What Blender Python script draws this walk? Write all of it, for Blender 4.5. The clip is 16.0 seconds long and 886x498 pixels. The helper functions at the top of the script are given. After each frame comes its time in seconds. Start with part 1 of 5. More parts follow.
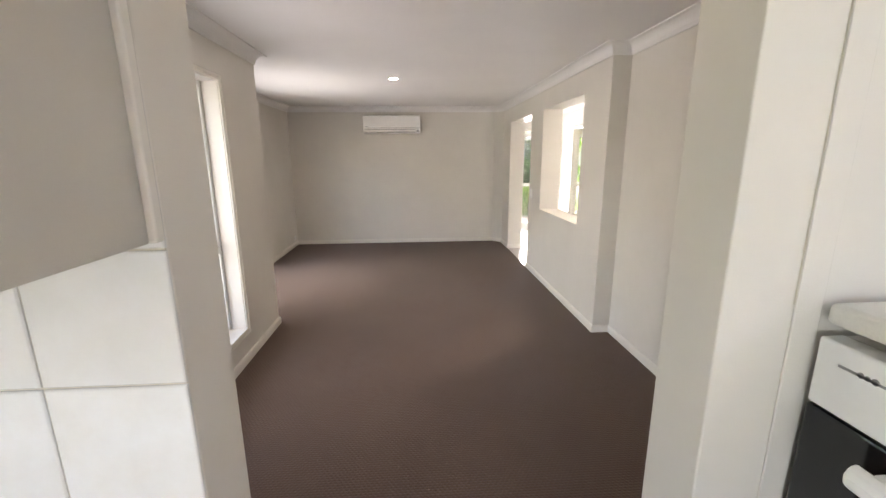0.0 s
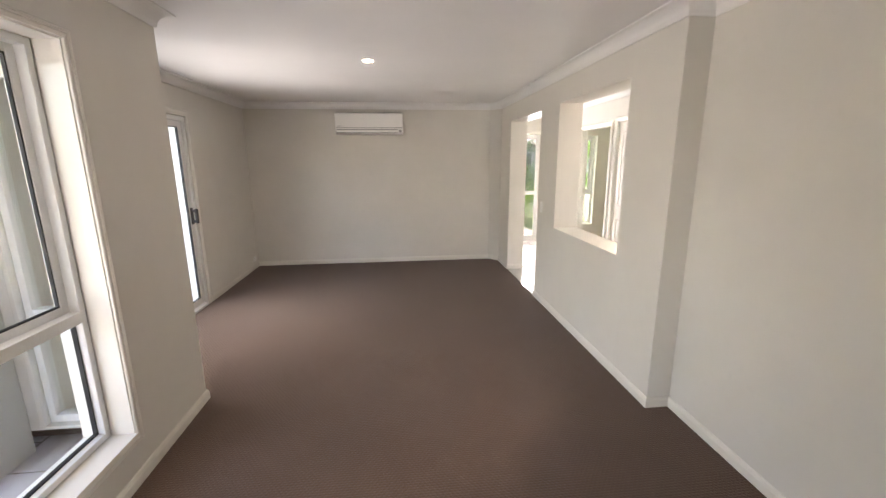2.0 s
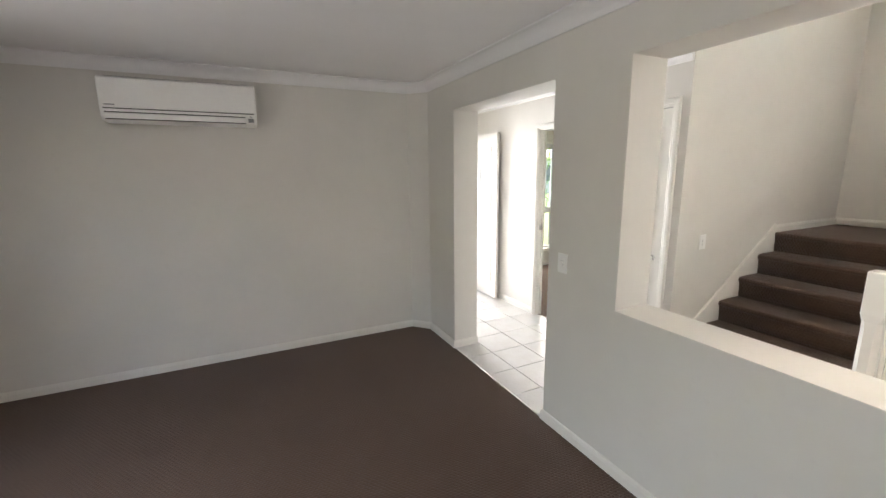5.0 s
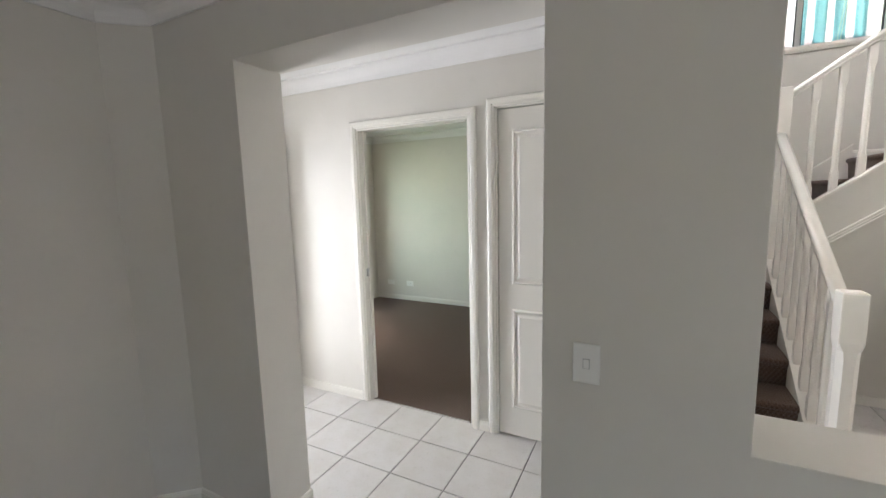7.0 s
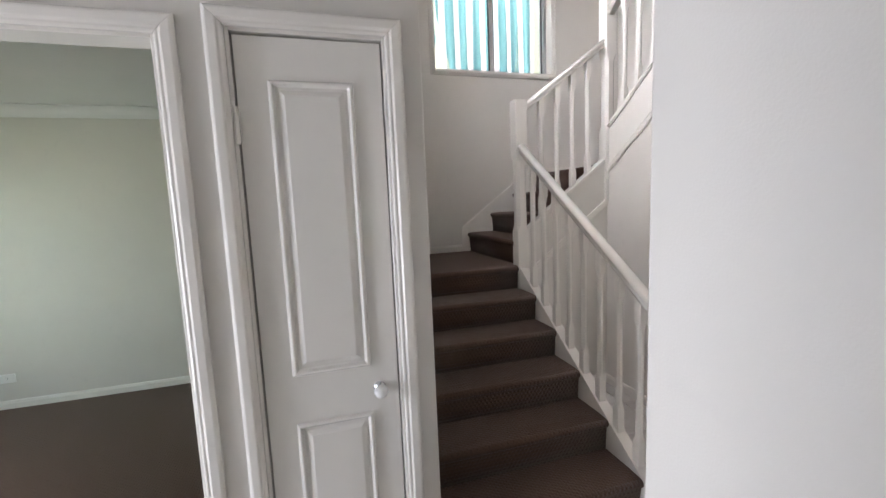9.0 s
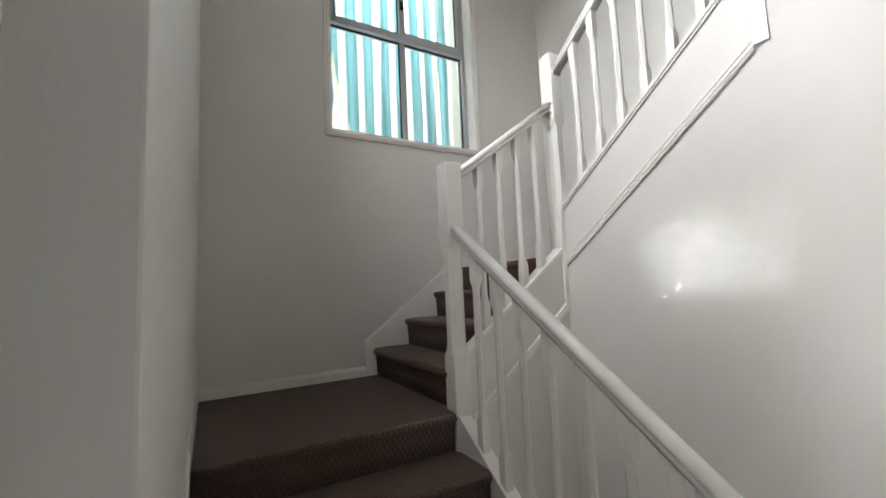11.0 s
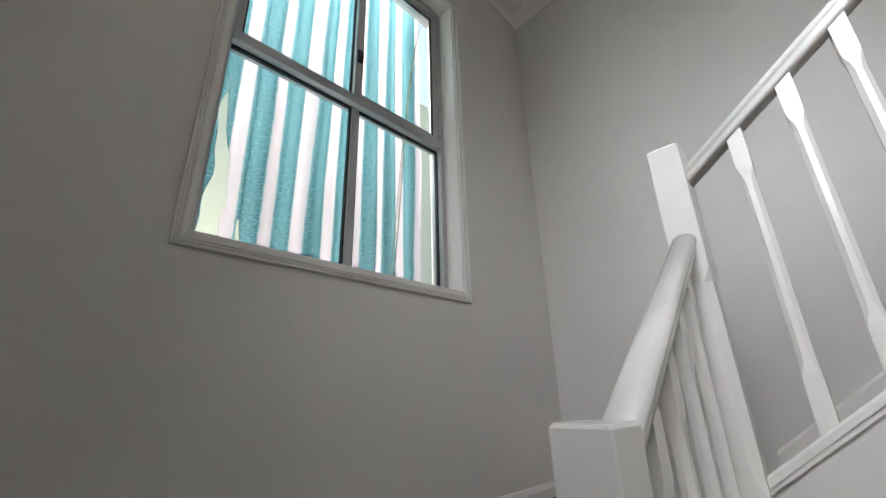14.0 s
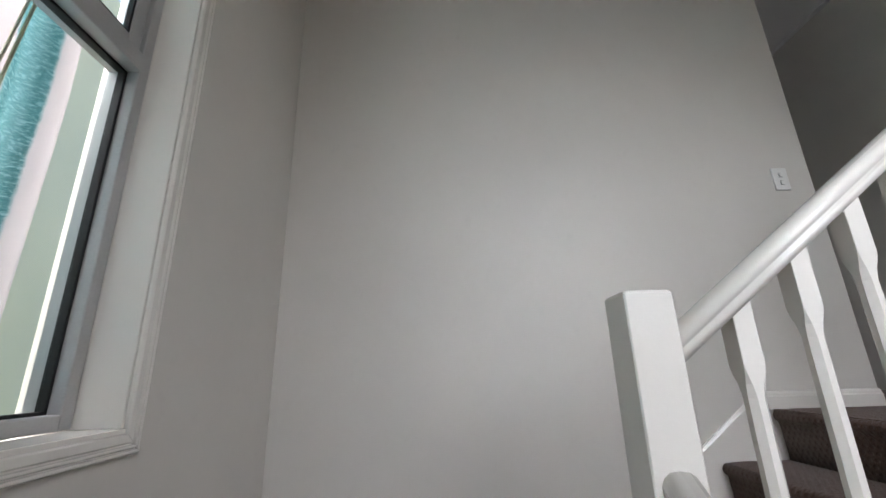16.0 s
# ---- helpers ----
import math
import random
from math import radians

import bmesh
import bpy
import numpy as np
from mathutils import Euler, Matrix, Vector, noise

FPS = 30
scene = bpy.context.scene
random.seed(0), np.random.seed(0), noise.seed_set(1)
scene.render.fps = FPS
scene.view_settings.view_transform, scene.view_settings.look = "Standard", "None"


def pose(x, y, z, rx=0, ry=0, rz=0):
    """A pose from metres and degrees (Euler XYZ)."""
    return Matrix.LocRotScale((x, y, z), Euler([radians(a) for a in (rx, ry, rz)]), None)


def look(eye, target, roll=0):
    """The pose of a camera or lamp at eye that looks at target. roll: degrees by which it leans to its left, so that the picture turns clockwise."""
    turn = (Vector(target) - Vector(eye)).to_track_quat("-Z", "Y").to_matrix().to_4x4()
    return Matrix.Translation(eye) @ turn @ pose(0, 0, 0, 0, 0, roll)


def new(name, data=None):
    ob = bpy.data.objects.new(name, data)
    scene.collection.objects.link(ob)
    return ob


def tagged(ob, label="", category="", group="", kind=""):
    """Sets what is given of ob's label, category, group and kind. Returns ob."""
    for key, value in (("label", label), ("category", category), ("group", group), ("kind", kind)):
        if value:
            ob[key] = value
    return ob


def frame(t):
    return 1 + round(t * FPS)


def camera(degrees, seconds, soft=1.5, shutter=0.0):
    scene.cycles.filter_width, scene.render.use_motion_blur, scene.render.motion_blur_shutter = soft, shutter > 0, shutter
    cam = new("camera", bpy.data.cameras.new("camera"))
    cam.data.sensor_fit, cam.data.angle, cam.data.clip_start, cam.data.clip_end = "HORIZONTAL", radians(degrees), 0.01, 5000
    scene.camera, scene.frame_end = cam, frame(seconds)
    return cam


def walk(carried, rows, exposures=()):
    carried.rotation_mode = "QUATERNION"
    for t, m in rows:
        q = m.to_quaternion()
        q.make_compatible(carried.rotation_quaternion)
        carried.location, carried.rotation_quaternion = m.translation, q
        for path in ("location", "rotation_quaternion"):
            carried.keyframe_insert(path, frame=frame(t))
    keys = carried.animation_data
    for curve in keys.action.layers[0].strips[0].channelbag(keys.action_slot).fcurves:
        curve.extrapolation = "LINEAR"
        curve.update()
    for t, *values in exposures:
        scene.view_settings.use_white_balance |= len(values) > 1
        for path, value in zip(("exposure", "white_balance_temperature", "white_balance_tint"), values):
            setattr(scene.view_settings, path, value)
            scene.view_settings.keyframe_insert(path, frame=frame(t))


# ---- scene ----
cam = camera(94.9, 16.0)
PATH = [
    (0, (-0.072, -0.805, 1.569), (0.052, 1.142, 1.127), -0.4),
    (0.5, (-0.055, -0.555, 1.588), (0.105, 1.389, 1.146), -0.4),
    (1, (-0.032, -0.313, 1.588), (0.149, 1.63, 1.152), -0.4),
    (1.5, (-0.041, -0.035, 1.59), (0.15, 1.908, 1.157), -0.4),
    (2, (-0.074, 0.319, 1.596), (0.132, 2.262, 1.169), -0.4),
    (2.5, (-0.101, 0.746, 1.593), (0.124, 2.688, 1.171), -0.3),
    (3, (-0.153, 1.168, 1.583), (0.096, 3.108, 1.166), -0.3),
    (3.2, (-0.183, 1.333, 1.589), (0.084, 3.271, 1.173), -0.3),
    (5.5, (-0.107, 3.392, 1.614), (1.001, 5.023, 1.281), -0.8),
    (6, (0.008, 3.84, 1.584), (1.365, 5.281, 1.301), -1.1),
    (6.5, (0.169, 4.241, 1.578), (1.756, 5.426, 1.302), -1.2),
    (7, (0.348, 4.562, 1.554), (2.112, 5.467, 1.294), -1.4),
    (7.5, (0.553, 4.816, 1.533), (2.452, 5.395, 1.291), -1.7),
    (8, (0.816, 5.018, 1.564), (2.789, 5.211, 1.3), -1.8),
    (8.5, (1.105, 5.134, 1.549), (3.083, 4.957, 1.304), -1.9),
    (9, (1.376, 5.172, 1.544), (3.285, 4.622, 1.315), -2.4),
    (9.2, (1.502, 5.163, 1.551), (3.363, 4.471, 1.312), -2.2),
    (11.3, (2.58, 4.725, 1.643), (4.297, 3.733, 1.909), -1.8),
    (11.5, (2.688, 4.673, 1.651), (4.407, 3.708, 1.985), -1.8),
    (12, (2.976, 4.524, 1.698), (4.688, 3.623, 2.203), -1.5),
    (12.5, (3.227, 4.434, 1.845), (4.908, 3.546, 2.464), -1.4),
    (13, (3.434, 4.431, 2.016), (5.055, 3.47, 2.685), -1.6),
    (13.5, (3.652, 4.389, 2.125), (5.158, 3.269, 2.816), -1.6),
    (14, (3.878, 4.326, 2.294), (5.2, 2.993, 2.984), -1.7),
    (14.5, (4.124, 4.297, 2.479), (5.168, 2.739, 3.175), -1.8),
    (15, (4.347, 4.191, 2.638), (5.042, 2.453, 3.344), -1.6),
    (15.5, (4.56, 4.032, 2.737), (4.815, 2.172, 3.425), -2.3),
    (16, (4.559, 3.765, 2.898), (4.519, 1.851, 3.478), -1.6),
]
EXPOSURES = [
    (0, 4.0, 7800, 20),
    (1, 3.85, 8000, 20),
    (1.6, 3.9, 8000, 20),
    (2.3, 3.95, 7600, 20),
    (3.2, 3.8, 7000, 18),
    (5.5, 3.45, 7200, 16),
    (6.5, 3.15, 6900, 15),
    (7.5, 2.9, 6900, 18),
    (8.4, 2.85, 6700, 20),
    (9.2, 2.65, 6700, 20),
    (11.3, 2.35, 6600, 14),
    (12, 2.3, 6650, 14),
    (13, 2.15, 6500, 14),
    (14, 1.8, 6450, 15),
    (14.5, 1.75, 6450, 16),
    (15, 1.4, 6500, 16),
    (15.5, 1.6, 6500, 16),
    (16, 1.7, 6500, 16),
]
walk(cam, [(t, look(eye, target, roll)) for t, eye, target, roll in PATH], EXPOSURES)

# ---- world and light ----
world = bpy.data.worlds.new("sky")
scene.world = world
world.use_nodes = True
wn = world.node_tree.nodes
sky = wn.new("ShaderNodeTexSky")
sky.sky_type = "NISHITA"
sky.sun_disc = False
sky.sun_elevation = radians(50)
sky.sun_rotation = radians(49)
sky.air_density, sky.dust_density = 1.0, 4.0
world.node_tree.links.new(sky.outputs[0], wn["Background"].inputs[0])
wn["Background"].inputs[1].default_value = 0.15

sun = new("sun", bpy.data.lights.new("sun", "SUN"))
sun.data.energy, sun.data.angle, sun.data.color = 1.3, radians(40), (1.0, 0.97, 0.93)
sun.matrix_world = look((6.0, 5.2, 9.9), (0, 0, 0))


def daylight_stand_in(eye, aim, w, h, power, colour=(0.87, 0.94, 1.0), spread=100):
    """Area lamp added in place of sky light for one opening: centre, the way it shines, size."""
    lamp = new("sky_light", bpy.data.lights.new("sky_light", "AREA"))
    lamp.data.shape, lamp.data.size, lamp.data.size_y = "RECTANGLE", w, h
    lamp.data.energy, lamp.data.color = power, colour
    lamp.data.spread = radians(spread)
    lamp.matrix_world = look(eye, Vector(eye) + Vector(aim))
    return lamp


LEAFY = (0.72, 1.0, 0.89)     # sky light through garden green
# Added area lamps that brighten the rooms in place of daylight.
daylight_stand_in((2.12, 7.93, 1.05), (-0.06, -0.99, 0), 0.58, 1.9, 4.0, (0.80, 0.90, 1.0), 95)    # front doorway
daylight_stand_in((-1.35, -3.96, 1.5), (0.25, 0.97, 0), 2.0, 1.1, 1.2, (0.70, 0.86, 1.0), 120)    # lamp added at an unseen, supposed kitchen window
daylight_stand_in((-1.40, 1.39, 1.17), (0.55, 0.76, 0.28), 0.8, 1.5, 0.55, spread=112)           # dining window: paving bounce and sky
daylight_stand_in((-1.41, 1.39, 1.17), (0.62, 0.50, -0.60), 1.2, 1.2, 0.38, spread=100)
daylight_stand_in((-2.255, 4.13, 1.03), (0.60, 0.22, 0.77), 1.7, 1.3, 0.7, spread=88)             # sliding door: paving bounce and sky
daylight_stand_in((-2.26, 4.13, 1.03), (0.60, 0.10, -0.79), 1.7, 1.3, 1.15, spread=90)
daylight_stand_in((4.66, 8.54, 1.16), (0.42, -0.90, -0.1), 0.7, 1.7, 1.1, LEAFY, 110)            # bedroom window, then the unseen one added beside it
daylight_stand_in((3.60, 8.54, 1.16), (0.42, -0.90, -0.1), 0.6, 1.7, 1.1, LEAFY, 110)
daylight_stand_in((6.7, 3.4, 6.2), (-0.50, 0, -0.86), 2.0, 3.0, 112.0, (0.95, 0.98, 1.0), 130)    # lamp added out of sight above the stair window to brighten its cloth
daylight_stand_in((3.55, 4.96, 4.0), (0.06, -0.81, -0.52), 1.0, 1.3, 5.5, (0.92, 0.96, 1.0), 94)   # lamp at the added high window, to brighten the stairwell
daylight_stand_in((3.32, 4.78, 3.66), (0.02, -1.78, -1.925), 0.57, 0.225, 0.14, (0.74, 0.87, 1.0), 1.7)    # narrow-beam lamp added to throw the light patch on the wall under the top flight


# ---- materials ----
def nodes_of(name):
    mat = bpy.data.materials.new(name)
    mat.use_nodes = True
    nt = mat.node_tree
    return mat, nt, nt.nodes["Principled BSDF"]


def add(nt, kind, **values):
    node = nt.nodes.new(kind)
    for key, value in values.items():
        node.inputs[key.replace("_", " ")].default_value = value
    return node


def coords(nt, scale=(1, 1, 1), which="Object"):
    tc = nt.nodes.new("ShaderNodeTexCoord")
    mp = nt.nodes.new("ShaderNodeMapping")
    mp.inputs["Scale"].default_value = scale
    nt.links.new(tc.outputs[which], mp.inputs[0])
    return mp.outputs[0]


def mix(nt, fac, a, b):
    m = nt.nodes.new("ShaderNodeMix")
    m.data_type = "RGBA"
    for sock, v in ((m.inputs[0], fac), (m.inputs[6], a), (m.inputs[7], b)):
        if hasattr(v, "links"):
            nt.links.new(v, sock)
        else:
            sock.default_value = v
    return m.outputs[2]


def ramp(nt, fac, lo, hi):
    r = nt.nodes.new("ShaderNodeMapRange")
    r.inputs[1].default_value, r.inputs[2].default_value = lo, hi
    nt.links.new(fac, r.inputs[0])
    return r.outputs[0]


def math_node(nt, op, a, b=None, c=None):
    m = nt.nodes.new("ShaderNodeMath")
    m.operation = op
    for n, v in enumerate((a, b, c)):
        if v is None:
            continue
        if hasattr(v, "links"):
            nt.links.new(v, m.inputs[n])
        else:
            m.inputs[n].default_value = v
    return m.outputs[0]


def painted(name, colour, rough, grain=350.0, relief=0.0006, stain=0.05, big=1.6, gloss=0.5):
    """Paint: fine roller stipple, and faint broad unevenness."""
    mat, nt, b = nodes_of(name)
    c = coords(nt)
    n1 = add(nt, "ShaderNodeTexNoise", Scale=big, Detail=4.0, Roughness=0.6)
    n2 = add(nt, "ShaderNodeTexNoise", Scale=grain, Detail=2.0)
    n3 = add(nt, "ShaderNodeTexNoise", Scale=14.0, Detail=3.0)
    for n in (n1, n2, n3):
        nt.links.new(c, n.inputs["Vector"])
    dark = tuple(v * (1 - stain) for v in colour) + (1,)
    tone = mix(nt, ramp(nt, n1.outputs[0], 0.35, 0.65), dark, tuple(colour) + (1,))
    spot = mix(nt, ramp(nt, n3.outputs[0], 0.62, 0.8), tone, tuple(v * (1 - stain) for v in colour) + (1,))
    nt.links.new(spot, b.inputs["Base Color"])
    nt.links.new(math_node(nt, "MULTIPLY_ADD", n3.outputs[0], 0.2 * rough, 0.9 * rough), b.inputs["Roughness"])
    b.inputs["Specular IOR Level"].default_value = gloss
    bump = add(nt, "ShaderNodeBump", Strength=0.35, Distance=relief)
    nt.links.new(n2.outputs[0], bump.inputs["Height"])
    nt.links.new(bump.outputs[0], b.inputs["Normal"])
    return mat


def carpet_material():
    """Cut and loop pile: staggered pin dots in brown."""
    mat, nt, b = nodes_of("brown_carpet")
    tc = nt.nodes.new("ShaderNodeTexCoord")
    sep = nt.nodes.new("ShaderNodeSeparateXYZ")
    nt.links.new(tc.outputs["UV"], sep.inputs[0])
    u, v = math_node(nt, "MULTIPLY", sep.outputs[0], 42.0), math_node(nt, "MULTIPLY", sep.outputs[1], 62.0)
    row = math_node(nt, "FLOOR", v)
    half = math_node(nt, "MULTIPLY", math_node(nt, "MODULO", row, 2.0), 0.5)
    fu = math_node(nt, "SUBTRACT", math_node(nt, "FRACT", math_node(nt, "ADD", u, half)), 0.5)
    fv = math_node(nt, "SUBTRACT", math_node(nt, "FRACT", v), 0.5)
    d = math_node(nt, "SQRT", math_node(nt, "ADD", math_node(nt, "POWER", math_node(nt, "ABSOLUTE", fu), 2.0), math_node(nt, "POWER", math_node(nt, "ABSOLUTE", fv), 2.0)))
    dot = ramp(nt, d, 0.38, 0.2)
    c = coords(nt)
    fluff = add(nt, "ShaderNodeTexNoise", Scale=420.0, Detail=3.0)
    broad = add(nt, "ShaderNodeTexNoise", Scale=1.3, Detail=5.0, Roughness=0.65)
    mid = add(nt, "ShaderNodeTexNoise", Scale=9.0, Detail=4.0, Roughness=0.7)
    for n in (fluff, broad, mid):
        nt.links.new(c, n.inputs["Vector"])
    base = mix(nt, ramp(nt, broad.outputs[0], 0.3, 0.7), (0.096, 0.057, 0.041, 1), (0.118, 0.073, 0.053, 1))
    base = mix(nt, math_node(nt, "MULTIPLY", ramp(nt, mid.outputs[0], 0.5, 0.75), 0.4), base, (0.084, 0.050, 0.036, 1))
    base = mix(nt, math_node(nt, "MULTIPLY", dot, 0.34), base, (0.050, 0.032, 0.024, 1))
    base = mix(nt, math_node(nt, "MULTIPLY", fluff.outputs[0], 0.2), base, (0.18, 0.13, 0.11, 1))
    nt.links.new(base, b.inputs["Base Color"])
    b.inputs["Roughness"].default_value = 0.95
    b.inputs["Specular IOR Level"].default_value = 0.15
    b.inputs["Sheen Weight"].default_value = 0.14
    b.inputs["Sheen Roughness"].default_value = 0.5
    height = math_node(nt, "SUBTRACT", fluff.outputs[0], math_node(nt, "MULTIPLY", dot, 1.1))
    bump = add(nt, "ShaderNodeBump", Strength=0.7, Distance=0.003)
    nt.links.new(height, bump.inputs["Height"])
    nt.links.new(bump.outputs[0], b.inputs["Normal"])
    return mat


def tile_material(name, colour, rough):
    mat, nt, b = nodes_of(name)
    c = coords(nt)
    info = nt.nodes.new("ShaderNodeObjectInfo")
    n1 = add(nt, "ShaderNodeTexNoise", Scale=7.0, Detail=6.0, Roughness=0.65)
    n2 = add(nt, "ShaderNodeTexNoise", Scale=90.0, Detail=3.0)
    nt.links.new(c, n1.inputs["Vector"])
    nt.links.new(c, n2.inputs["Vector"])
    warm = tuple(v * k for v, k in zip(colour, (0.9, 0.88, 0.85))) + (1,)
    tone = mix(nt, ramp(nt, n1.outputs[0], 0.35, 0.7), tuple(colour) + (1,), warm)
    tone = mix(nt, math_node(nt, "MULTIPLY", info.outputs["Random"], 0.35), tone, warm)
    nt.links.new(tone, b.inputs["Base Color"])
    nt.links.new(math_node(nt, "MULTIPLY_ADD", n2.outputs[0], 0.15, rough), b.inputs["Roughness"])
    bump = add(nt, "ShaderNodeBump", Strength=0.15, Distance=0.001)
    nt.links.new(n1.outputs[0], bump.inputs["Height"])
    nt.links.new(bump.outputs[0], b.inputs["Normal"])
    return mat


def plain(name, colour, rough, metal=0.0, grain=60.0, vary=0.08):
    mat, nt, b = nodes_of(name)
    c = coords(nt)
    n1 = add(nt, "ShaderNodeTexNoise", Scale=grain, Detail=4.0)
    nt.links.new(c, n1.inputs["Vector"])
    tone = mix(nt, n1.outputs[0], tuple(v * (1 - vary) for v in colour) + (1,), tuple(min(1, v * (1 + vary)) for v in colour) + (1,))
    nt.links.new(tone, b.inputs["Base Color"])
    nt.links.new(math_node(nt, "MULTIPLY_ADD", n1.outputs[0], 0.1, max(rough - 0.05, 0.02)), b.inputs["Roughness"])
    b.inputs["Metallic"].default_value = metal
    return mat


def glass_material(name="window_glass", tint=(0.96, 0.98, 0.97)):
    """Thin pane: clear with a mirror layer by Fresnel."""
    mat, nt, b = nodes_of(name)
    nt.nodes.remove(b)
    clear = add(nt, "ShaderNodeBsdfTransparent", Color=tint + (1,))
    gloss = add(nt, "ShaderNodeBsdfGlossy", Roughness=0.01)
    face = add(nt, "ShaderNodeLayerWeight", Blend=0.5)
    fres = math_node(nt, "MULTIPLY_ADD", math_node(nt, "POWER", face.outputs["Facing"], 5.0), 0.9, 0.04)
    mixed = nt.nodes.new("ShaderNodeMixShader")
    nt.links.new(fres, mixed.inputs[0])
    nt.links.new(clear.outputs[0], mixed.inputs[1])
    nt.links.new(gloss.outputs[0], mixed.inputs[2])
    nt.links.new(mixed.outputs[0], nt.nodes["Material Output"].inputs[0])
    return mat


def towel_material():
    """Striped terry towelling, light shining through."""
    mat, nt, b = nodes_of("striped_towelling")
    nt.nodes.remove(b)
    tc = nt.nodes.new("ShaderNodeTexCoord")
    sep = nt.nodes.new("ShaderNodeSeparateXYZ")
    nt.links.new(tc.outputs["UV"], sep.inputs[0])
    wob = add(nt, "ShaderNodeTexNoise", Scale=28.0, Detail=3.0)
    nt.links.new(tc.outputs["UV"], wob.inputs["Vector"])
    u = math_node(nt, "ADD", sep.outputs[0], math_node(nt, "MULTIPLY", math_node(nt, "SUBTRACT", wob.outputs[0], 0.5), 0.012))
    f = math_node(nt, "FRACT", math_node(nt, "DIVIDE", u, 0.1587))
    white = math_node(nt, "MULTIPLY", ramp(nt, f, 0.565, 0.605), ramp(nt, f, 1.0, 0.955))
    deep = math_node(nt, "ADD", math_node(nt, "MULTIPLY", ramp(nt, f, 0.0, 0.1), ramp(nt, f, 0.22, 0.12)), math_node(nt, "MULTIPLY", ramp(nt, f, 0.42, 0.5), ramp(nt, f, 0.6, 0.55)))
    pile = add(nt, "ShaderNodeTexNoise", Scale=95.0, Detail=5.0, Roughness=0.85)
    nt.links.new(coords(nt, (0.6, 1.3, 1), "UV"), pile.inputs["Vector"])
    teal = mix(nt, deep, (0.28, 0.45, 0.47, 1), (0.17, 0.34, 0.355, 1))
    teal = mix(nt, ramp(nt, pile.outputs[0], 0.50, 0.57), teal, (0.50, 0.66, 0.69, 1))
    colour = mix(nt, white, teal, (0.74, 0.69, 0.70, 1))
    trans = add(nt, "ShaderNodeBsdfTranslucent")
    diff = add(nt, "ShaderNodeBsdfDiffuse")
    nt.links.new(colour, trans.inputs[0])
    nt.links.new(colour, diff.inputs[0])
    bump = add(nt, "ShaderNodeBump", Strength=0.9, Distance=0.006)
    nt.links.new(pile.outputs[0], bump.inputs["Height"])
    nt.links.new(bump.outputs[0], trans.inputs["Normal"])
    mixed = nt.nodes.new("ShaderNodeMixShader")
    mixed.inputs[0].default_value = 0.2
    nt.links.new(trans.outputs[0], mixed.inputs[1])
    nt.links.new(diff.outputs[0], mixed.inputs[2])
    nt.links.new(mixed.outputs[0], nt.nodes["Material Output"].inputs[0])
    return mat


def leaf_material(name, a, b2):
    mat, nt, b = nodes_of(name)
    nt.nodes.remove(b)
    n1 = add(nt, "ShaderNodeTexNoise", Scale=3.0, Detail=4.0)
    nt.links.new(coords(nt), n1.inputs["Vector"])
    colour = mix(nt, ramp(nt, n1.outputs[0], 0.35, 0.65), a + (1,), b2 + (1,))
    trans, diff = add(nt, "ShaderNodeBsdfTranslucent"), add(nt, "ShaderNodeBsdfDiffuse")
    nt.links.new(colour, trans.inputs[0])
    nt.links.new(colour, diff.inputs[0])
    mixed = nt.nodes.new("ShaderNodeMixShader")
    mixed.inputs[0].default_value = 0.6
    nt.links.new(trans.outputs[0], mixed.inputs[1])
    nt.links.new(diff.outputs[0], mixed.inputs[2])
    nt.links.new(mixed.outputs[0], nt.nodes["Material Output"].inputs[0])
    return mat


def lamp_material(strength):
    mat, nt, b = nodes_of("lit_diffuser")
    b.inputs["Base Color"].default_value = (0.9, 0.88, 0.82, 1)
    b.inputs["Emission Color"].default_value = (1.0, 0.86, 0.68, 1)
    b.inputs["Emission Strength"].default_value = strength
    return mat


WALL = painted("warm_white_wall_paint", (0.72, 0.69, 0.64), 0.5)
CEIL = painted("white_ceiling_paint", (0.84, 0.83, 0.82), 0.85, stain=0.03)
TRIM = painted("gloss_white_trim_paint", (0.82, 0.79, 0.735), 0.19, grain=120, relief=0.0004, stain=0.04)
RENDER = painted("cream_render", (0.48, 0.465, 0.425), 0.85, grain=90, relief=0.003, stain=0.1)
ALU = plain("white_powder_coat", (0.78, 0.78, 0.77), 0.35, 0.0, 200)
GREY_ALU = plain("satin_aluminium", (0.50, 0.50, 0.50), 0.38, 0.35, 150)
RUBBER = plain("black_gasket", (0.012, 0.012, 0.013), 0.6)
OVENGLASS = plain("black_oven_glass", (0.006, 0.006, 0.007), 0.07)
BLACK = plain("black_plastic", (0.02, 0.02, 0.022), 0.35)
PLASTIC = plain("white_plastic", (0.86, 0.855, 0.83), 0.32, 0.0, 40, 0.03)
GREY = plain("grey_plastic", (0.30, 0.30, 0.30), 0.45)
CHROME = plain("chrome", (0.75, 0.75, 0.76), 0.12, 1.0)
PORCELAIN = plain("white_porcelain", (0.82, 0.82, 0.80), 0.12)
GLASS = glass_material()
SCREEN = plain("dark_insect_mesh", (0.075, 0.08, 0.085), 0.75)
CARPET = carpet_material()
TILE = tile_material("cream_floor_tile", (0.67, 0.65, 0.635), 0.22)
WALLTILE = tile_material("white_glazed_tile", (0.82, 0.83, 0.84), 0.08)
GROUT = plain("grey_grout", (0.085, 0.075, 0.07), 0.9)
PALEGROUT = plain("pale_grout", (0.62, 0.58, 0.50), 0.9)
LAMINATE = painted("cream_laminate", (0.56, 0.53, 0.48), 0.4)
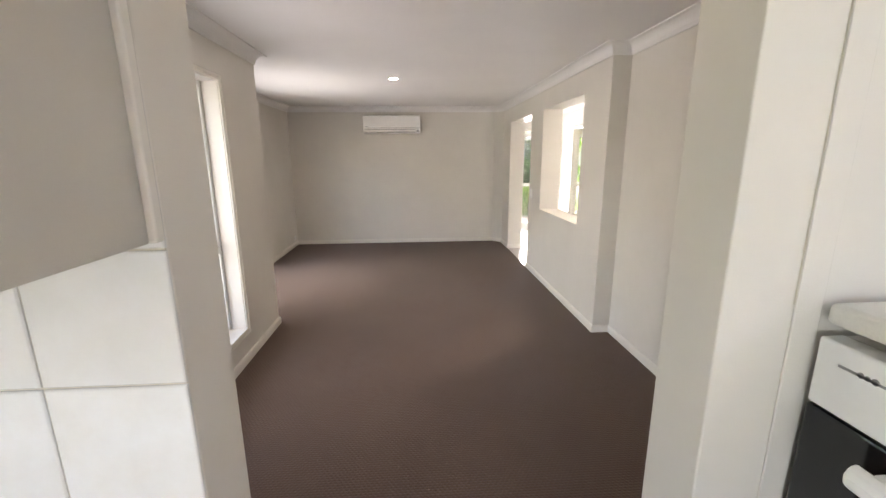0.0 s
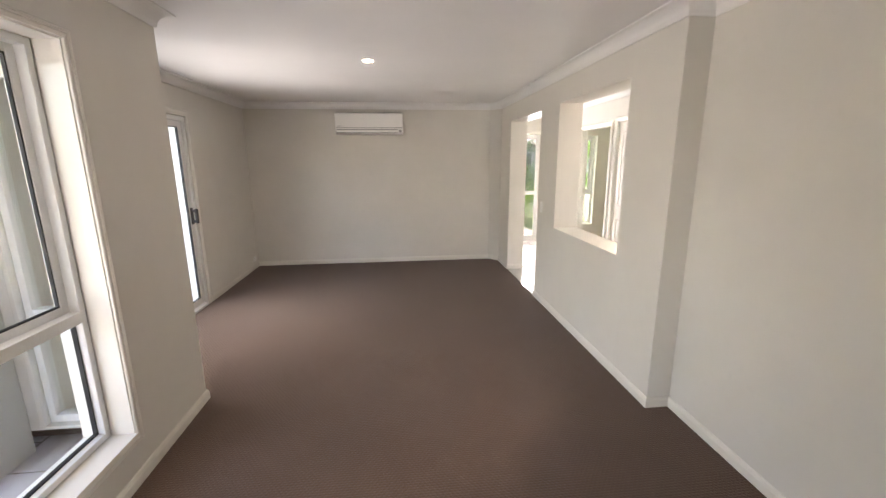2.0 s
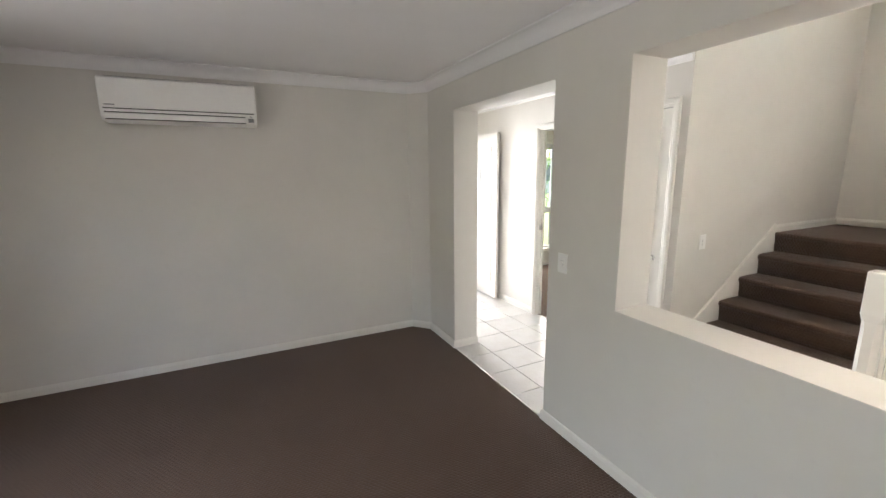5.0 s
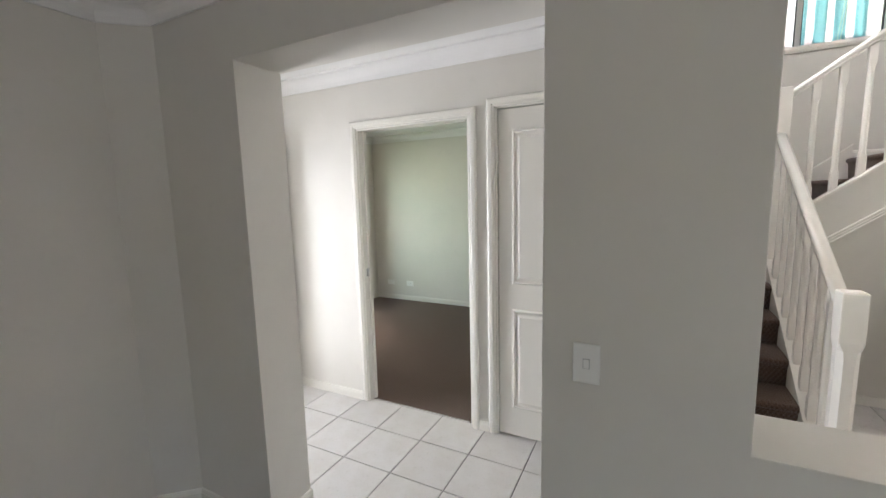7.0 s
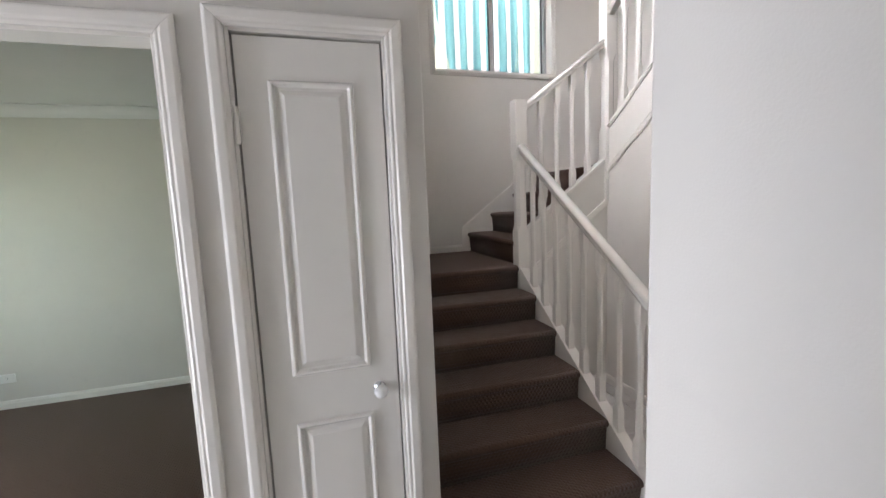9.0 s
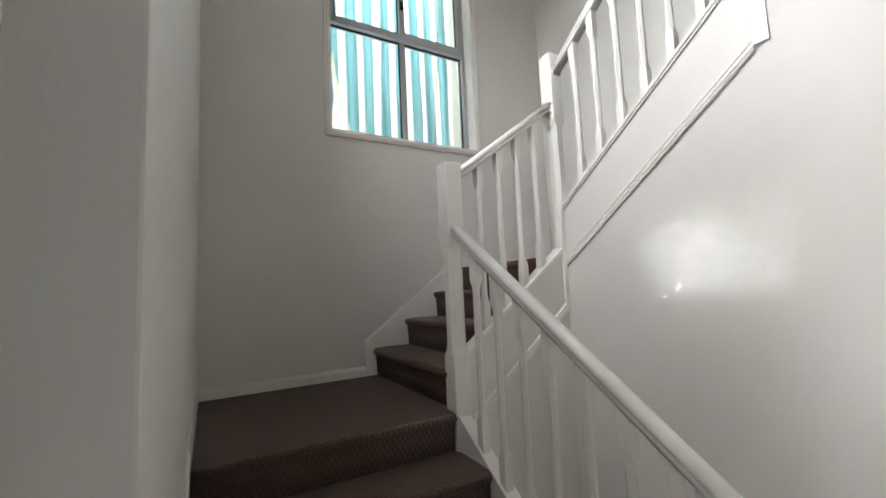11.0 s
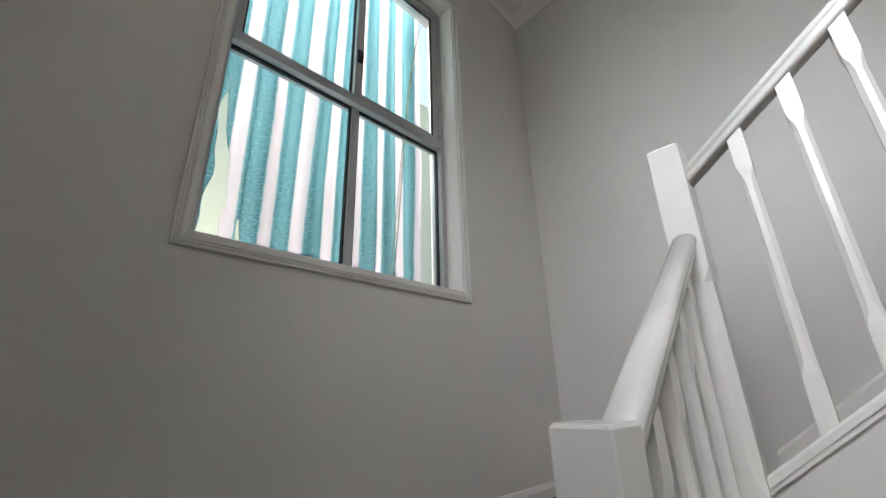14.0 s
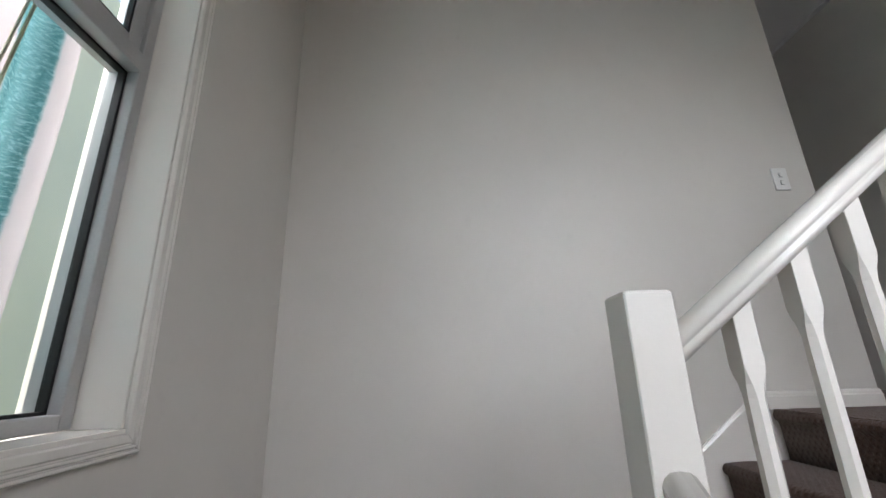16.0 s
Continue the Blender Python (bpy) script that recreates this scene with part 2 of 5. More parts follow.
BENCH = plain("cream_stone_bench", (0.74, 0.72, 0.66), 0.3, 0.0, 300)
NEIGHBOUR = painted("pale_green_render", (0.64, 0.635, 0.47), 0.85)
CONCRETE = plain("pale_concrete", (0.52, 0.50, 0.47), 0.85, 0.0, 12, 0.12)
TOWEL = towel_material()


def mesh_material():
    """Fine woven screen: half open, half grey wire."""
    mat, nt, b = nodes_of("security_mesh")
    b.inputs["Base Color"].default_value = (0.10, 0.11, 0.12, 1)
    b.inputs["Roughness"].default_value = 0.6
    clear = add(nt, "ShaderNodeBsdfTransparent")
    mixed = nt.nodes.new("ShaderNodeMixShader")
    mixed.inputs[0].default_value = 0.45
    nt.links.new(clear.outputs[0], mixed.inputs[1])
    nt.links.new(b.outputs[0], mixed.inputs[2])
    nt.links.new(mixed.outputs[0], nt.nodes["Material Output"].inputs[0])
    return mat


MESH = mesh_material()
PAVE = tile_material("grey_stamped_paving", (0.43, 0.405, 0.42), 0.55)
CORD = plain("cream_cord", (0.62, 0.60, 0.42), 0.8, 0.0, 200)
SOIL = plain("garden_soil", (0.12, 0.09, 0.06), 0.95, 0.0, 8, 0.4)
GRASS = plain("lawn", (0.09, 0.14, 0.04), 0.95, 0.0, 30, 0.5)
LEAF = leaf_material("green_leaves", (0.07, 0.16, 0.03), (0.20, 0.34, 0.07))
DARKLEAF = leaf_material("dark_leaves", (0.03, 0.08, 0.02), (0.08, 0.16, 0.04))
DRYLEAF = plain("dry_leaves", (0.13, 0.085, 0.055), 0.85, 0.0, 40, 0.4)
BARK = plain("bark", (0.18, 0.14, 0.11), 0.9, 0.0, 25, 0.4)
ROOFING = plain("grey_roof_sheet", (0.30, 0.31, 0.33), 0.5)
ROAD = plain("asphalt", (0.055, 0.055, 0.057), 0.9, 0.0, 80, 0.3)
GLOW = lamp_material(18.0)


# ---- mesh builders ----
class Build:
    """Collects boxes, prisms and loops into one mesh."""

    def __init__(self):
        self.v, self.f, self.m = [], [], []

    def quads(self, verts, faces, slot=0):
        n = len(self.v)
        self.v += [tuple(p) for p in verts]
        self.f += [tuple(n + i for i in face) for face in faces]
        self.m += [slot] * len(faces)
        return self

    def box(self, x0, x1, y0, y1, z0, z1, slot=0):
        p = [(x, y, z) for z in (z0, z1) for y in (y0, y1) for x in (x0, x1)]
        return self.quads(p, [(0, 2, 3, 1), (4, 5, 7, 6), (0, 1, 5, 4), (2, 6, 7, 3), (0, 4, 6, 2), (1, 3, 7, 5)], slot)

    def prism(self, ring_a, ring_b, slot=0, ends=True):
        n = len(ring_a)
        faces = [(i, (i + 1) % n, n + (i + 1) % n, n + i) for i in range(n)]
        if ends:
            faces += [tuple(reversed(range(n))), tuple(range(n, 2 * n))]
        return self.quads(list(ring_a) + list(ring_b), faces, slot)

    def loft(self, rings, slot=0, ends=True):
        n = len(rings[0])
        faces = []
        for k in range(len(rings) - 1):
            faces += [(k * n + i, k * n + (i + 1) % n, (k + 1) * n + (i + 1) % n, (k + 1) * n + i) for i in range(n)]
        if ends:
            faces += [tuple(reversed(range(n))), tuple(range((len(rings) - 1) * n, len(rings) * n))]
        return self.quads([p for r in rings for p in r], faces, slot)

    def sweep(self, profile, p0, p1, out, up=(0, 0, 1), m0=0.0, m1=0.0, slot=0):
        """A profile of (out, up) pairs drawn from p0 to p1; m0, m1: how far the ends run along for each metre out (mitres)."""
        p0, p1, out, up = Vector(p0), Vector(p1), Vector(out), Vector(up)
        d = (p1 - p0).normalized()
        ra = [p0 + out * a + up * b + d * (m0 * a) for a, b in profile]
        rb = [p1 + out * a + up * b + d * (m1 * a) for a, b in profile]
        return self.prism(ra, rb, slot)

    def cylinder(self, p0, p1, r0, r1=None, n=20, slot=0):
        p0, p1 = Vector(p0), Vector(p1)
        r1 = r0 if r1 is None else r1
        q = (p1 - p0).to_track_quat("Z", "Y").to_matrix()
        ring = [(math.cos(2 * math.pi * i / n), math.sin(2 * math.pi * i / n), 0) for i in range(n)]
        return self.prism([p0 + q @ (Vector(c) * r0) for c in ring], [p1 + q @ (Vector(c) * r1) for c in ring], slot)

    def lathe(self, p0, axis, rows, n=24, slot=0):
        """Rows of (distance along axis, radius)."""
        q = Vector(axis).to_track_quat("Z", "Y").to_matrix()
        rings = [[Vector(p0) + q @ Vector((r * math.cos(2 * math.pi * i / n), r * math.sin(2 * math.pi * i / n), h)) for i in range(n)] for h, r in rows]
        return self.loft(rings, slot)

    def mesh(self, name, mats, smooth=False, uv=None):
        me = bpy.data.meshes.new(name)
        me.from_pydata(self.v, [], self.f)
        bm = bmesh.new()
        bm.from_mesh(me)
        bmesh.ops.recalc_face_normals(bm, faces=bm.faces)
        if uv:
            layer = bm.loops.layers.uv.new("UVMap")
            for face in bm.faces:
                for loop in face.loops:
                    loop[layer].uv = uv(loop.vert.co, face.normal)
        bm.to_mesh(me)
        bm.free()
        for m in mats if isinstance(mats, (list, tuple)) else [mats]:
            me.materials.append(m)
        for poly, slot in zip(me.polygons, self.m):
            poly.material_index = slot
            poly.use_smooth = smooth
        return me

    def make(self, name, mats, parent=None, bevel=0.0, segments=2, smooth=False, uv=None):
        ob = new(name, self.mesh(name, mats, smooth, uv))
        if bevel:
            mod = ob.modifiers.new("bevel", "BEVEL")
            mod.width, mod.segments, mod.limit_method, mod.angle_limit = bevel, segments, "ANGLE", radians(35)
            mod.harden_normals = False
        if parent:
            ob.parent = parent
        return ob


def flat_uv(co, normal):
    """Carpet runs over floor, treads and risers."""
    if abs(normal.z) > 0.5:
        return (co.x, co.y)
    if abs(normal.x) > abs(normal.y):
        return (co.y, co.z * 0.8 + 0.011)
    return (co.x, co.z + 0.011)


def anchor(name, x, y, z):
    ob = new(name)
    ob.empty_display_size = 0.05
    ob.location = (x, y, z)
    return ob


def under(ob, parent):
    """Makes ob a part of parent and keeps it where it stands."""
    ob.parent = parent
    ob.matrix_parent_inverse = Matrix.Translation(parent.location).inverted()
    return ob


def wall(name, axis, a0, a1, u0, u1, z0, z1, holes=(), mat=None, label=""):
    """A wall between the planes axis = a0 and a1, from u0 to u1 along it, with holes (u, u, z, z) through it."""
    us = sorted({u0, u1, *[h[0] for h in holes], *[h[1] for h in holes]})
    zs = sorted({z0, z1, *[h[2] for h in holes], *[h[3] for h in holes]})
    us, zs = [u for u in us if u0 <= u <= u1], [z for z in zs if z0 <= z <= z1]

    def solid(i, k):
        if not (0 <= i < len(us) - 1 and 0 <= k < len(zs) - 1):
            return False
        u, z = (us[i] + us[i + 1]) / 2, (zs[k] + zs[k + 1]) / 2
        return not any(h[0] < u < h[1] and h[2] < z < h[3] for h in holes)

    def pt(a, u, z):
        return (a, u, z) if axis == "x" else (u, a, z)

    b = Build()
    for i in range(len(us) - 1):
        for k in range(len(zs) - 1):
            if not solid(i, k):
                continue
            ua, ub, za, zb = us[i], us[i + 1], zs[k], zs[k + 1]
            for a in (a0, a1):
                b.quads([pt(a, ua, za), pt(a, ub, za), pt(a, ub, zb), pt(a, ua, zb)], [(0, 1, 2, 3)])
            for di, dk, e in ((-1, 0, (ua, za, ua, zb)), (1, 0, (ub, za, ub, zb)), (0, -1, (ua, za, ub, za)), (0, 1, (ua, zb, ub, zb))):
                if not solid(i + di, k + dk):
                    b.quads([pt(a0, e[0], e[1]), pt(a0, e[2], e[3]), pt(a1, e[2], e[3]), pt(a1, e[0], e[1])], [(0, 1, 2, 3)])
    me_ob = b.make(name, mat or WALL)
    bm = bmesh.new()
    bm.from_mesh(me_ob.data)
    bmesh.ops.remove_doubles(bm, verts=bm.verts, dist=0.0005)
    bmesh.ops.recalc_face_normals(bm, faces=bm.faces)
    bm.to_mesh(me_ob.data)
    bm.free()
    mod = me_ob.modifiers.new("bevel", "BEVEL")
    mod.width, mod.segments, mod.limit_method, mod.angle_limit = 0.003, 2, "ANGLE", radians(35)
    return tagged(me_ob, label or "painted plasterboard wall in warm white", "wall", kind="structure")


SKIRT = [(0, 0), (0.014, 0), (0.014, 0.046), (0.011, 0.052), (0.010, 0.058), (0.006, 0.066), (0, 0.068)]
COVE = [(0, 0), (0, -0.088), (0.010, -0.088), (0.012, -0.078)] + [
    (0.078 - 0.066 * math.cos(math.radians(a)), -0.078 + 0.066 * math.sin(math.radians(a))) for a in (15, 30, 45, 60, 75)] + [(0.078, -0.012), (0.088, -0.010), (0.088, 0)]


def run(name, points, profile, z, closed=False, mat=None, label="", category="trim"):
    """A moulding along a line of (x, y), with the room on its left, mitred at the corners."""
    pts = [Vector((x, y, z)) for x, y in points]
    n = len(pts)
    b = Build()
    segs = [(pts[i], pts[(i + 1) % n]) for i in range(n if closed else n - 1)]

    def mitre(i):
        if not closed and (i < 0 or i >= len(segs) - 1):
            return 0.0
        d0 = (segs[i][1] - segs[i][0]).normalized()
        d1 = (segs[(i + 1) % len(segs)][1] - segs[(i + 1) % len(segs)][0]).normalized()
        return math.tan(math.atan2(d0.x * d1.y - d0.y * d1.x, d0.dot(d1)) / 2)

    for i, (p, q) in enumerate(segs):
        d = (q - p).normalized()
        before = mitre(i - 1 if i else len(segs) - 1) if (closed or i) else 0.0
        b.sweep(profile, p, q, (-d.y, d.x, 0), m0=before, m1=-mitre(i))
    ob = b.make(name, mat or TRIM)
    return tagged(ob, label or "white painted timber skirting board", category, kind="structure")


def surround(bld, axis, a, side, u0, u1, z0, z1, w=0.06, t=0.018, bottom=False, slot=0):
    """Moulded architrave round an opening on the wall face axis = a, standing out towards side."""
    prof = [(0, 0), (0, t * 0.55), (0.006, t * 0.75), (0.014, t * 0.7), (0.02, t), (w - 0.012, t), (w - 0.006, t * 0.85), (w, t * 0.5), (w, 0)]
    if bottom:    # window mouldings carry two fine grooves near the outer edge
        prof = [(0, 0), (0, t * 0.6), (0.004, t * 0.78), (w * 0.44, t * 0.82), (w * 0.46, t * 0.45), (w * 0.54, t * 0.45), (w * 0.58, t), (w * 0.70, t), (w * 0.72, t * 0.62), (w * 0.78, t * 0.62), (w * 0.81, t), (w - 0.003, t), (w, t * 0.7), (w, 0)]
    out = Vector((side, 0, 0)) if axis == "x" else Vector((0, side, 0))
    along = Vector((0, 1, 0)) if axis == "x" else Vector((1, 0, 0))

    def p(u, z):
        return Vector((a, u, z)) if axis == "x" else Vector((u, a, z))

    def piece(pa, pb, away, m0, m1):
        d = (pb - pa).normalized()
        ra = [pa + away * s + out * h + d * (m0 * s) for s, h in prof]
        rb = [pb + away * s + out * h + d * (m1 * s) for s, h in prof]
        bld.prism(ra, rb, slot)

    up = Vector((0, 0, 1))
    low = -1.0 if bottom else 0.0
    piece(p(u0, z0), p(u0, z1), -along, low, 1.0)
    piece(p(u1, z0), p(u1, z1), along, low, 1.0)
    piece(p(u0, z1), p(u1, z1), up, -1.0, 1.0)
    if bottom:
        piece(p(u0, z0), p(u1, z0), -up, -1.0, 1.0)


# ---- the large structure ----
H = 2.43          # ceilings downstairs
TOP = 5.40
UP = 2.72         # floor upstairs
L1, L2 = 1.044, 1.794
R1, R2, R3 = L1 / 6, (L2 - L1) / 4, (UP - L2) / 5
G, G1, X1 = 0.25, 0.252, 2.86     # goings, and the first nosing

# floors
b = Build().box(-2.54, 1.5, 2.88, 6.9, -0.12, 0.0).box(-1.56, 1.5, -0.17, 2.88, -0.12, 0.0)
b.box(1.5, 1.654, -0.17, 2.56, -0.12, 0.0)
floor_living = tagged(b.make("floor_living", CARPET, uv=flat_uv), "brown pin-dot loop pile carpet", "carpet", kind="structure")
b = Build().box(2.755, 5.46, 4.90, 8.35, -0.12, 0.0)
tagged(b.make("floor_bedroom", CARPET, uv=flat_uv), "brown pin-dot carpet in the bedroom", "carpet", kind="structure")
b = Build().box(1.74, 3.2, -0.5, 2.93, UP - 0.02, UP)
tagged(b.make("floor_upstairs", CARPET, uv=flat_uv), "brown carpet on the upper landing", "carpet", kind="structure")
b = Build().box(1.74, 3.17, -0.5, 2.93, H, UP - 0.02)
tagged(b.make("floor_slab", CEIL), "plastered underside of the upper floor", "floor", kind="structure")
floor_hall = tagged(Build().box(1.5, 2.755, 2.93, 8.05, -0.12, -0.006).box(2.755, 4.2, 2.93, 3.8, -0.12, -0.006).make("floor_hall", GROUT),
                    "cream ceramic tiled hall floor with dark grout", "floor", kind="structure")
tagged(Build().box(-2.7, 2.4, -4.0, -0.17, -0.12, -0.004).make("floor_kitchen", TILE), "cream tiled kitchen floor", "floor", kind="structure")

# walls of the living and dining room
SD0, SD1 = 3.22, 5.05      # sliding door
W0, W1, WZ0, WZ1 = 0.50, 2.285, 0.245, 2.10     # dining window
wall("wall_east", "x", 1.5, 1.738, 2.56, 8.05, 0, TOP, [(3.083, 4.321, 0.906, 2.128), (4.834, 6.079, 0, 2.116)])
wall("wall_dining_east", "x", 1.654, 1.80, -0.24, 2.56, 0, TOP)
wall("wall_north", "y", 6.764, 6.97, -2.54, 1.5, 0, H)
wall("wall_west", "x", -2.54, -2.29, 2.76, 6.764, 0, H, [(SD0, SD1, 0, 2.06)])
wall("wall_return", "y", 2.76, 3.0, -2.29, -1.68, 0, H, [(-2.265, -1.94, 0.02, 2.08)])
wall("wall_dining_west", "x", -1.68, -1.43, -0.24, 3.0, 0, H, [(W0, W1, WZ0, WZ1)])
wall("wall_kitchen", "y", -0.24, -0.10, -1.43, 1.654, 0, H, [(-0.413, 0.395, 0, H)])
b = Build().prism([(1.355, 6.764, 0), (1.5, 6.603, 0), (1.5, 6.764, 0)], [(1.355, 6.764, H), (1.5, 6.603, H), (1.5, 6.764, H)])
tagged(b.make("wall_splay", WALL), "splayed corner of the painted wall", "wall", kind="structure")
# kitchen shell behind the start
wall("wall_kitchen_west", "x", -2.7, -2.55, -4.0, -0.24, 0, H)
wall("wall_kitchen_return", "y", -0.24, -0.10, -2.7, -1.68, 0, H)
wall("wall_kitchen_east", "x", 2.25, 2.4, -4.0, -0.10, 0, H)
wall("wall_kitchen_side", "y", -0.24, -0.10, 1.80, 2.25, 0, H)
# The hole is an unseen window, added to let daylight in.
wall("wall_kitchen_south", "y", -4.15, -4.0, -2.7, 2.4, 0, H, [(-2.4, -0.3, 0.9, 2.1)])

# hall, cupboard, bedroom, entry
wall("wall_hall_east", "x", 2.71, 2.80, 4.835, 8.05, 0, H, [(5.572, 6.448, 0, 2.038), (4.943, 5.413, 0, 2.072)])
wall("wall_entry", "y", 7.95, 8.05, 1.738, 2.71, 0, H, [(1.80, 2.62, 0, 2.075)])
# The hole is for an unseen window, added to light the stairwell.
wall("wall_stair_north", "y", 4.87, 4.94, 2.80, 5.235, 0, TOP, [(3.0, 4.1, 3.3, 4.75)])
wall("wall_upper_north", "y", 4.87, 4.95, 1.738, 2.80, H, TOP)
wall("wall_stair_east", "x", 5.235, 5.48, 1.87, 4.94, 0, TOP, [(2.805, 4.07, 2.785, 4.80)])
wall("wall_stair_south", "y", 1.87, 2.013, 2.74, 5.235, 0, TOP)
wall("wall_bedroom_east", "x", 5.46, 5.60, 4.94, 8.35, 0, H)
# Second hole holds an unseen window, added for bedroom light.
wall("wall_bedroom_north", "y", 8.35, 8.58, 2.71, 5.60, 0, H, [(4.28, 5.04, 0.27, 2.05), (3.3, 3.9, 0.27, 2.05)])
wall("wall_cupboard_back", "y", 5.48, 5.53, 2.80, 3.5, 0, H)
wall("wall_upper_south", "y", -0.6, -0.5, 1.738, 2.84, UP, TOP)
wall("wall_upper_east", "x", 2.74, 2.84, -0.5, 1.87, UP, TOP)

# wall below the top flight, cut to its slope
def under_flight(name, axis, a0, a1, outline, label):
    def p(a, u, z):
        return (a, u, z) if axis == "x" else (u, a, z)
    bb = Build().prism([p(a0, u, z) for u, z in outline], [p(a1, u, z) for u, z in outline])
    return tagged(bb.make(name, WALL), label, "wall", kind="structure")


def nose3(x):
    return L2 + R3 + (4.21 - x) * R3 / 0.2475


def nose2(y):
    return L1 + R2 + (3.80 - y) * R2 / G


def nose1(x):
    return R1 + (x - X1) * R1 / G1


under_flight("wall_under_top_flight", "y", 2.945, 3.0, [(1.738, 0), (4.14, 0), (4.14, nose3(4.14) + 0.02), (3.16, nose3(3.16) + 0.02), (1.738, nose3(3.16) + 0.02)],
             "smooth painted wall below the top flight of stairs")
under_flight("wall_under_middle_flight", "x", 4.135, 4.195, [(3.0, 0), (3.72, 0), (3.72, nose2(3.72)), (3.0, nose2(3.0))], "painted panel below the middle flight")
under_flight("wall_under_first_flight", "y", 3.725, 3.775, [(2.80, 0), (4.135, 0), (4.135, nose1(4.135) - 0.03), (2.80, nose1(2.80) - 0.03)], "painted panel below the first flight")

# ceilings
tagged(Build().box(-2.7, 1.738, -4.1, 6.97, H, H + 0.2).make("ceiling_living", CEIL), "flat white plasterboard ceiling", "ceiling", kind="structure")
tagged(Build().box(1.738, 5.6, 4.94, 8.58, H, H + 0.2).box(1.738, 2.71, 4.84, 4.95, H - 0.001, H + 0.1).make("ceiling_hall", CEIL), "flat white ceiling of hall and bedroom", "ceiling", kind="structure")
tagged(Build().box(1.654, 5.48, -0.6, 4.94, 5.29, 5.42).make("ceiling_stairwell", CEIL), "flat white ceiling above the stairwell", "ceiling", kind="structure")

# cornices and skirtings
LOOP = [(1.654, -0.10), (1.654, 2.56), (1.5, 2.56), (1.5, 6.603), (1.355, 6.764), (-2.29, 6.764), (-2.29, 3.0), (-1.43, 3.0), (-1.43, -0.10)]
run("cornice_living", LOOP, COVE, H, True, CEIL, "white coved plaster cornice", "cornice")
run("cornice_hall", [(2.71, 4.84), (2.71, 7.95), (1.738, 7.95), (1.738, 4.84)], COVE, H, False, CEIL, "white coved plaster cornice", "cornice")
run("cornice_stairwell", [(1.738, -0.5), (2.74, -0.5), (2.74, 2.013), (5.235, 2.013), (5.235, 4.87), (1.738, 4.87)], COVE, 5.29, True, CEIL, "white coved plaster cornice", "cornice")
run("cornice_bedroom", [(2.80, 5.53), (5.46, 5.53), (5.46, 8.35), (2.80, 8.35)], COVE, H, True, CEIL, "white coved plaster cornice", "cornice")
run("baseboard_living", [(0.395, -0.10), (1.654, -0.10), (1.654, 2.56), (1.5, 2.56), (1.5, 4.834), (1.738, 4.834)], SKIRT, 0)
run("baseboard_corner", [(1.738, 6.079), (1.5, 6.079), (1.5, 6.603), (1.355, 6.764), (-2.29, 6.764), (-2.29, SD1 + 0.06)], SKIRT, 0)
run("baseboard_west", [(-2.29, SD0 - 0.06), (-2.29, 3.0), (-1.43, 3.0), (-1.43, -0.10), (-0.413, -0.10)], SKIRT, 0)
run("baseboard_bedroom", [(2.80, 5.53), (5.46, 5.53), (5.46, 8.35), (2.80, 8.35), (2.80, 6.5)], SKIRT, 0)
run("baseboard_hall", [(2.71, 5.460), (2.71, 5.525)], SKIRT, 0)
run("baseboard_entry", [(2.71, 6.494), (2.71, 7.94)], SKIRT, 0)
run("baseboard_hall_west", [(1.738, 7.94), (1.738, 6.079)], SKIRT, 0)
run("baseboard_under_stairs", [(1.738, 4.834), (1.738, 3.0), (4.135, 3.0), (4.135, 3.725)][::1], SKIRT, 0)

# ---- openings ----
def jamb_lining(name, axis, a0, a1, u0, u1, z1, sides, label):
    """Door lining with a stop, and architraves on the faces given as (plane, outward)."""
    bb = Build()
    for u, v in ((u0, u0 + 0.018), (u1 - 0.018, u1)):
        bb.box(*((a0, a1, u, v) if axis == "x" else (u, v, a0, a1)), 0, z1)
    bb.box(*((a0, a1, u0 + 0.018, u1 - 0.018) if axis == "x" else (u0 + 0.018, u1 - 0.018, a0, a1)), z1 - 0.018, z1)
    mid = (a0 + a1) / 2
    for u, v in ((u0 + 0.018, u0 + 0.03), (u1 - 0.03, u1 - 0.018)):
        bb.box(*((mid + 0.005, mid + 0.035, u, v) if axis == "x" else (u, v, mid + 0.005, mid + 0.035)), 0, z1 - 0.018)
    for a, side in sides:
        surround(bb, axis, a, side, u0 + 0.008, u1 - 0.008, 0, z1 - 0.008, 0.054, 0.018)
    return tagged(bb.make(name, TRIM, bevel=0.0015, segments=1), label, "door frame", kind="structure")


jamb_lining("door_1_frame", "x", 2.7095, 2.8005, 5.572, 6.448, 2.038, [(2.71, -1), (2.80, 1)], "white moulded timber door frame, open to the bedroom")
jamb_lining("door_2_frame", "x", 2.7095, 2.8005, 4.943, 5.413, 2.072, [(2.71, -1)], "white moulded timber frame of a narrow cupboard")
jamb_lining("door_3_frame", "y", 7.949, 8.051, 1.80, 2.62, 2.075, [(7.95, -1)], "white timber frame of the front door")


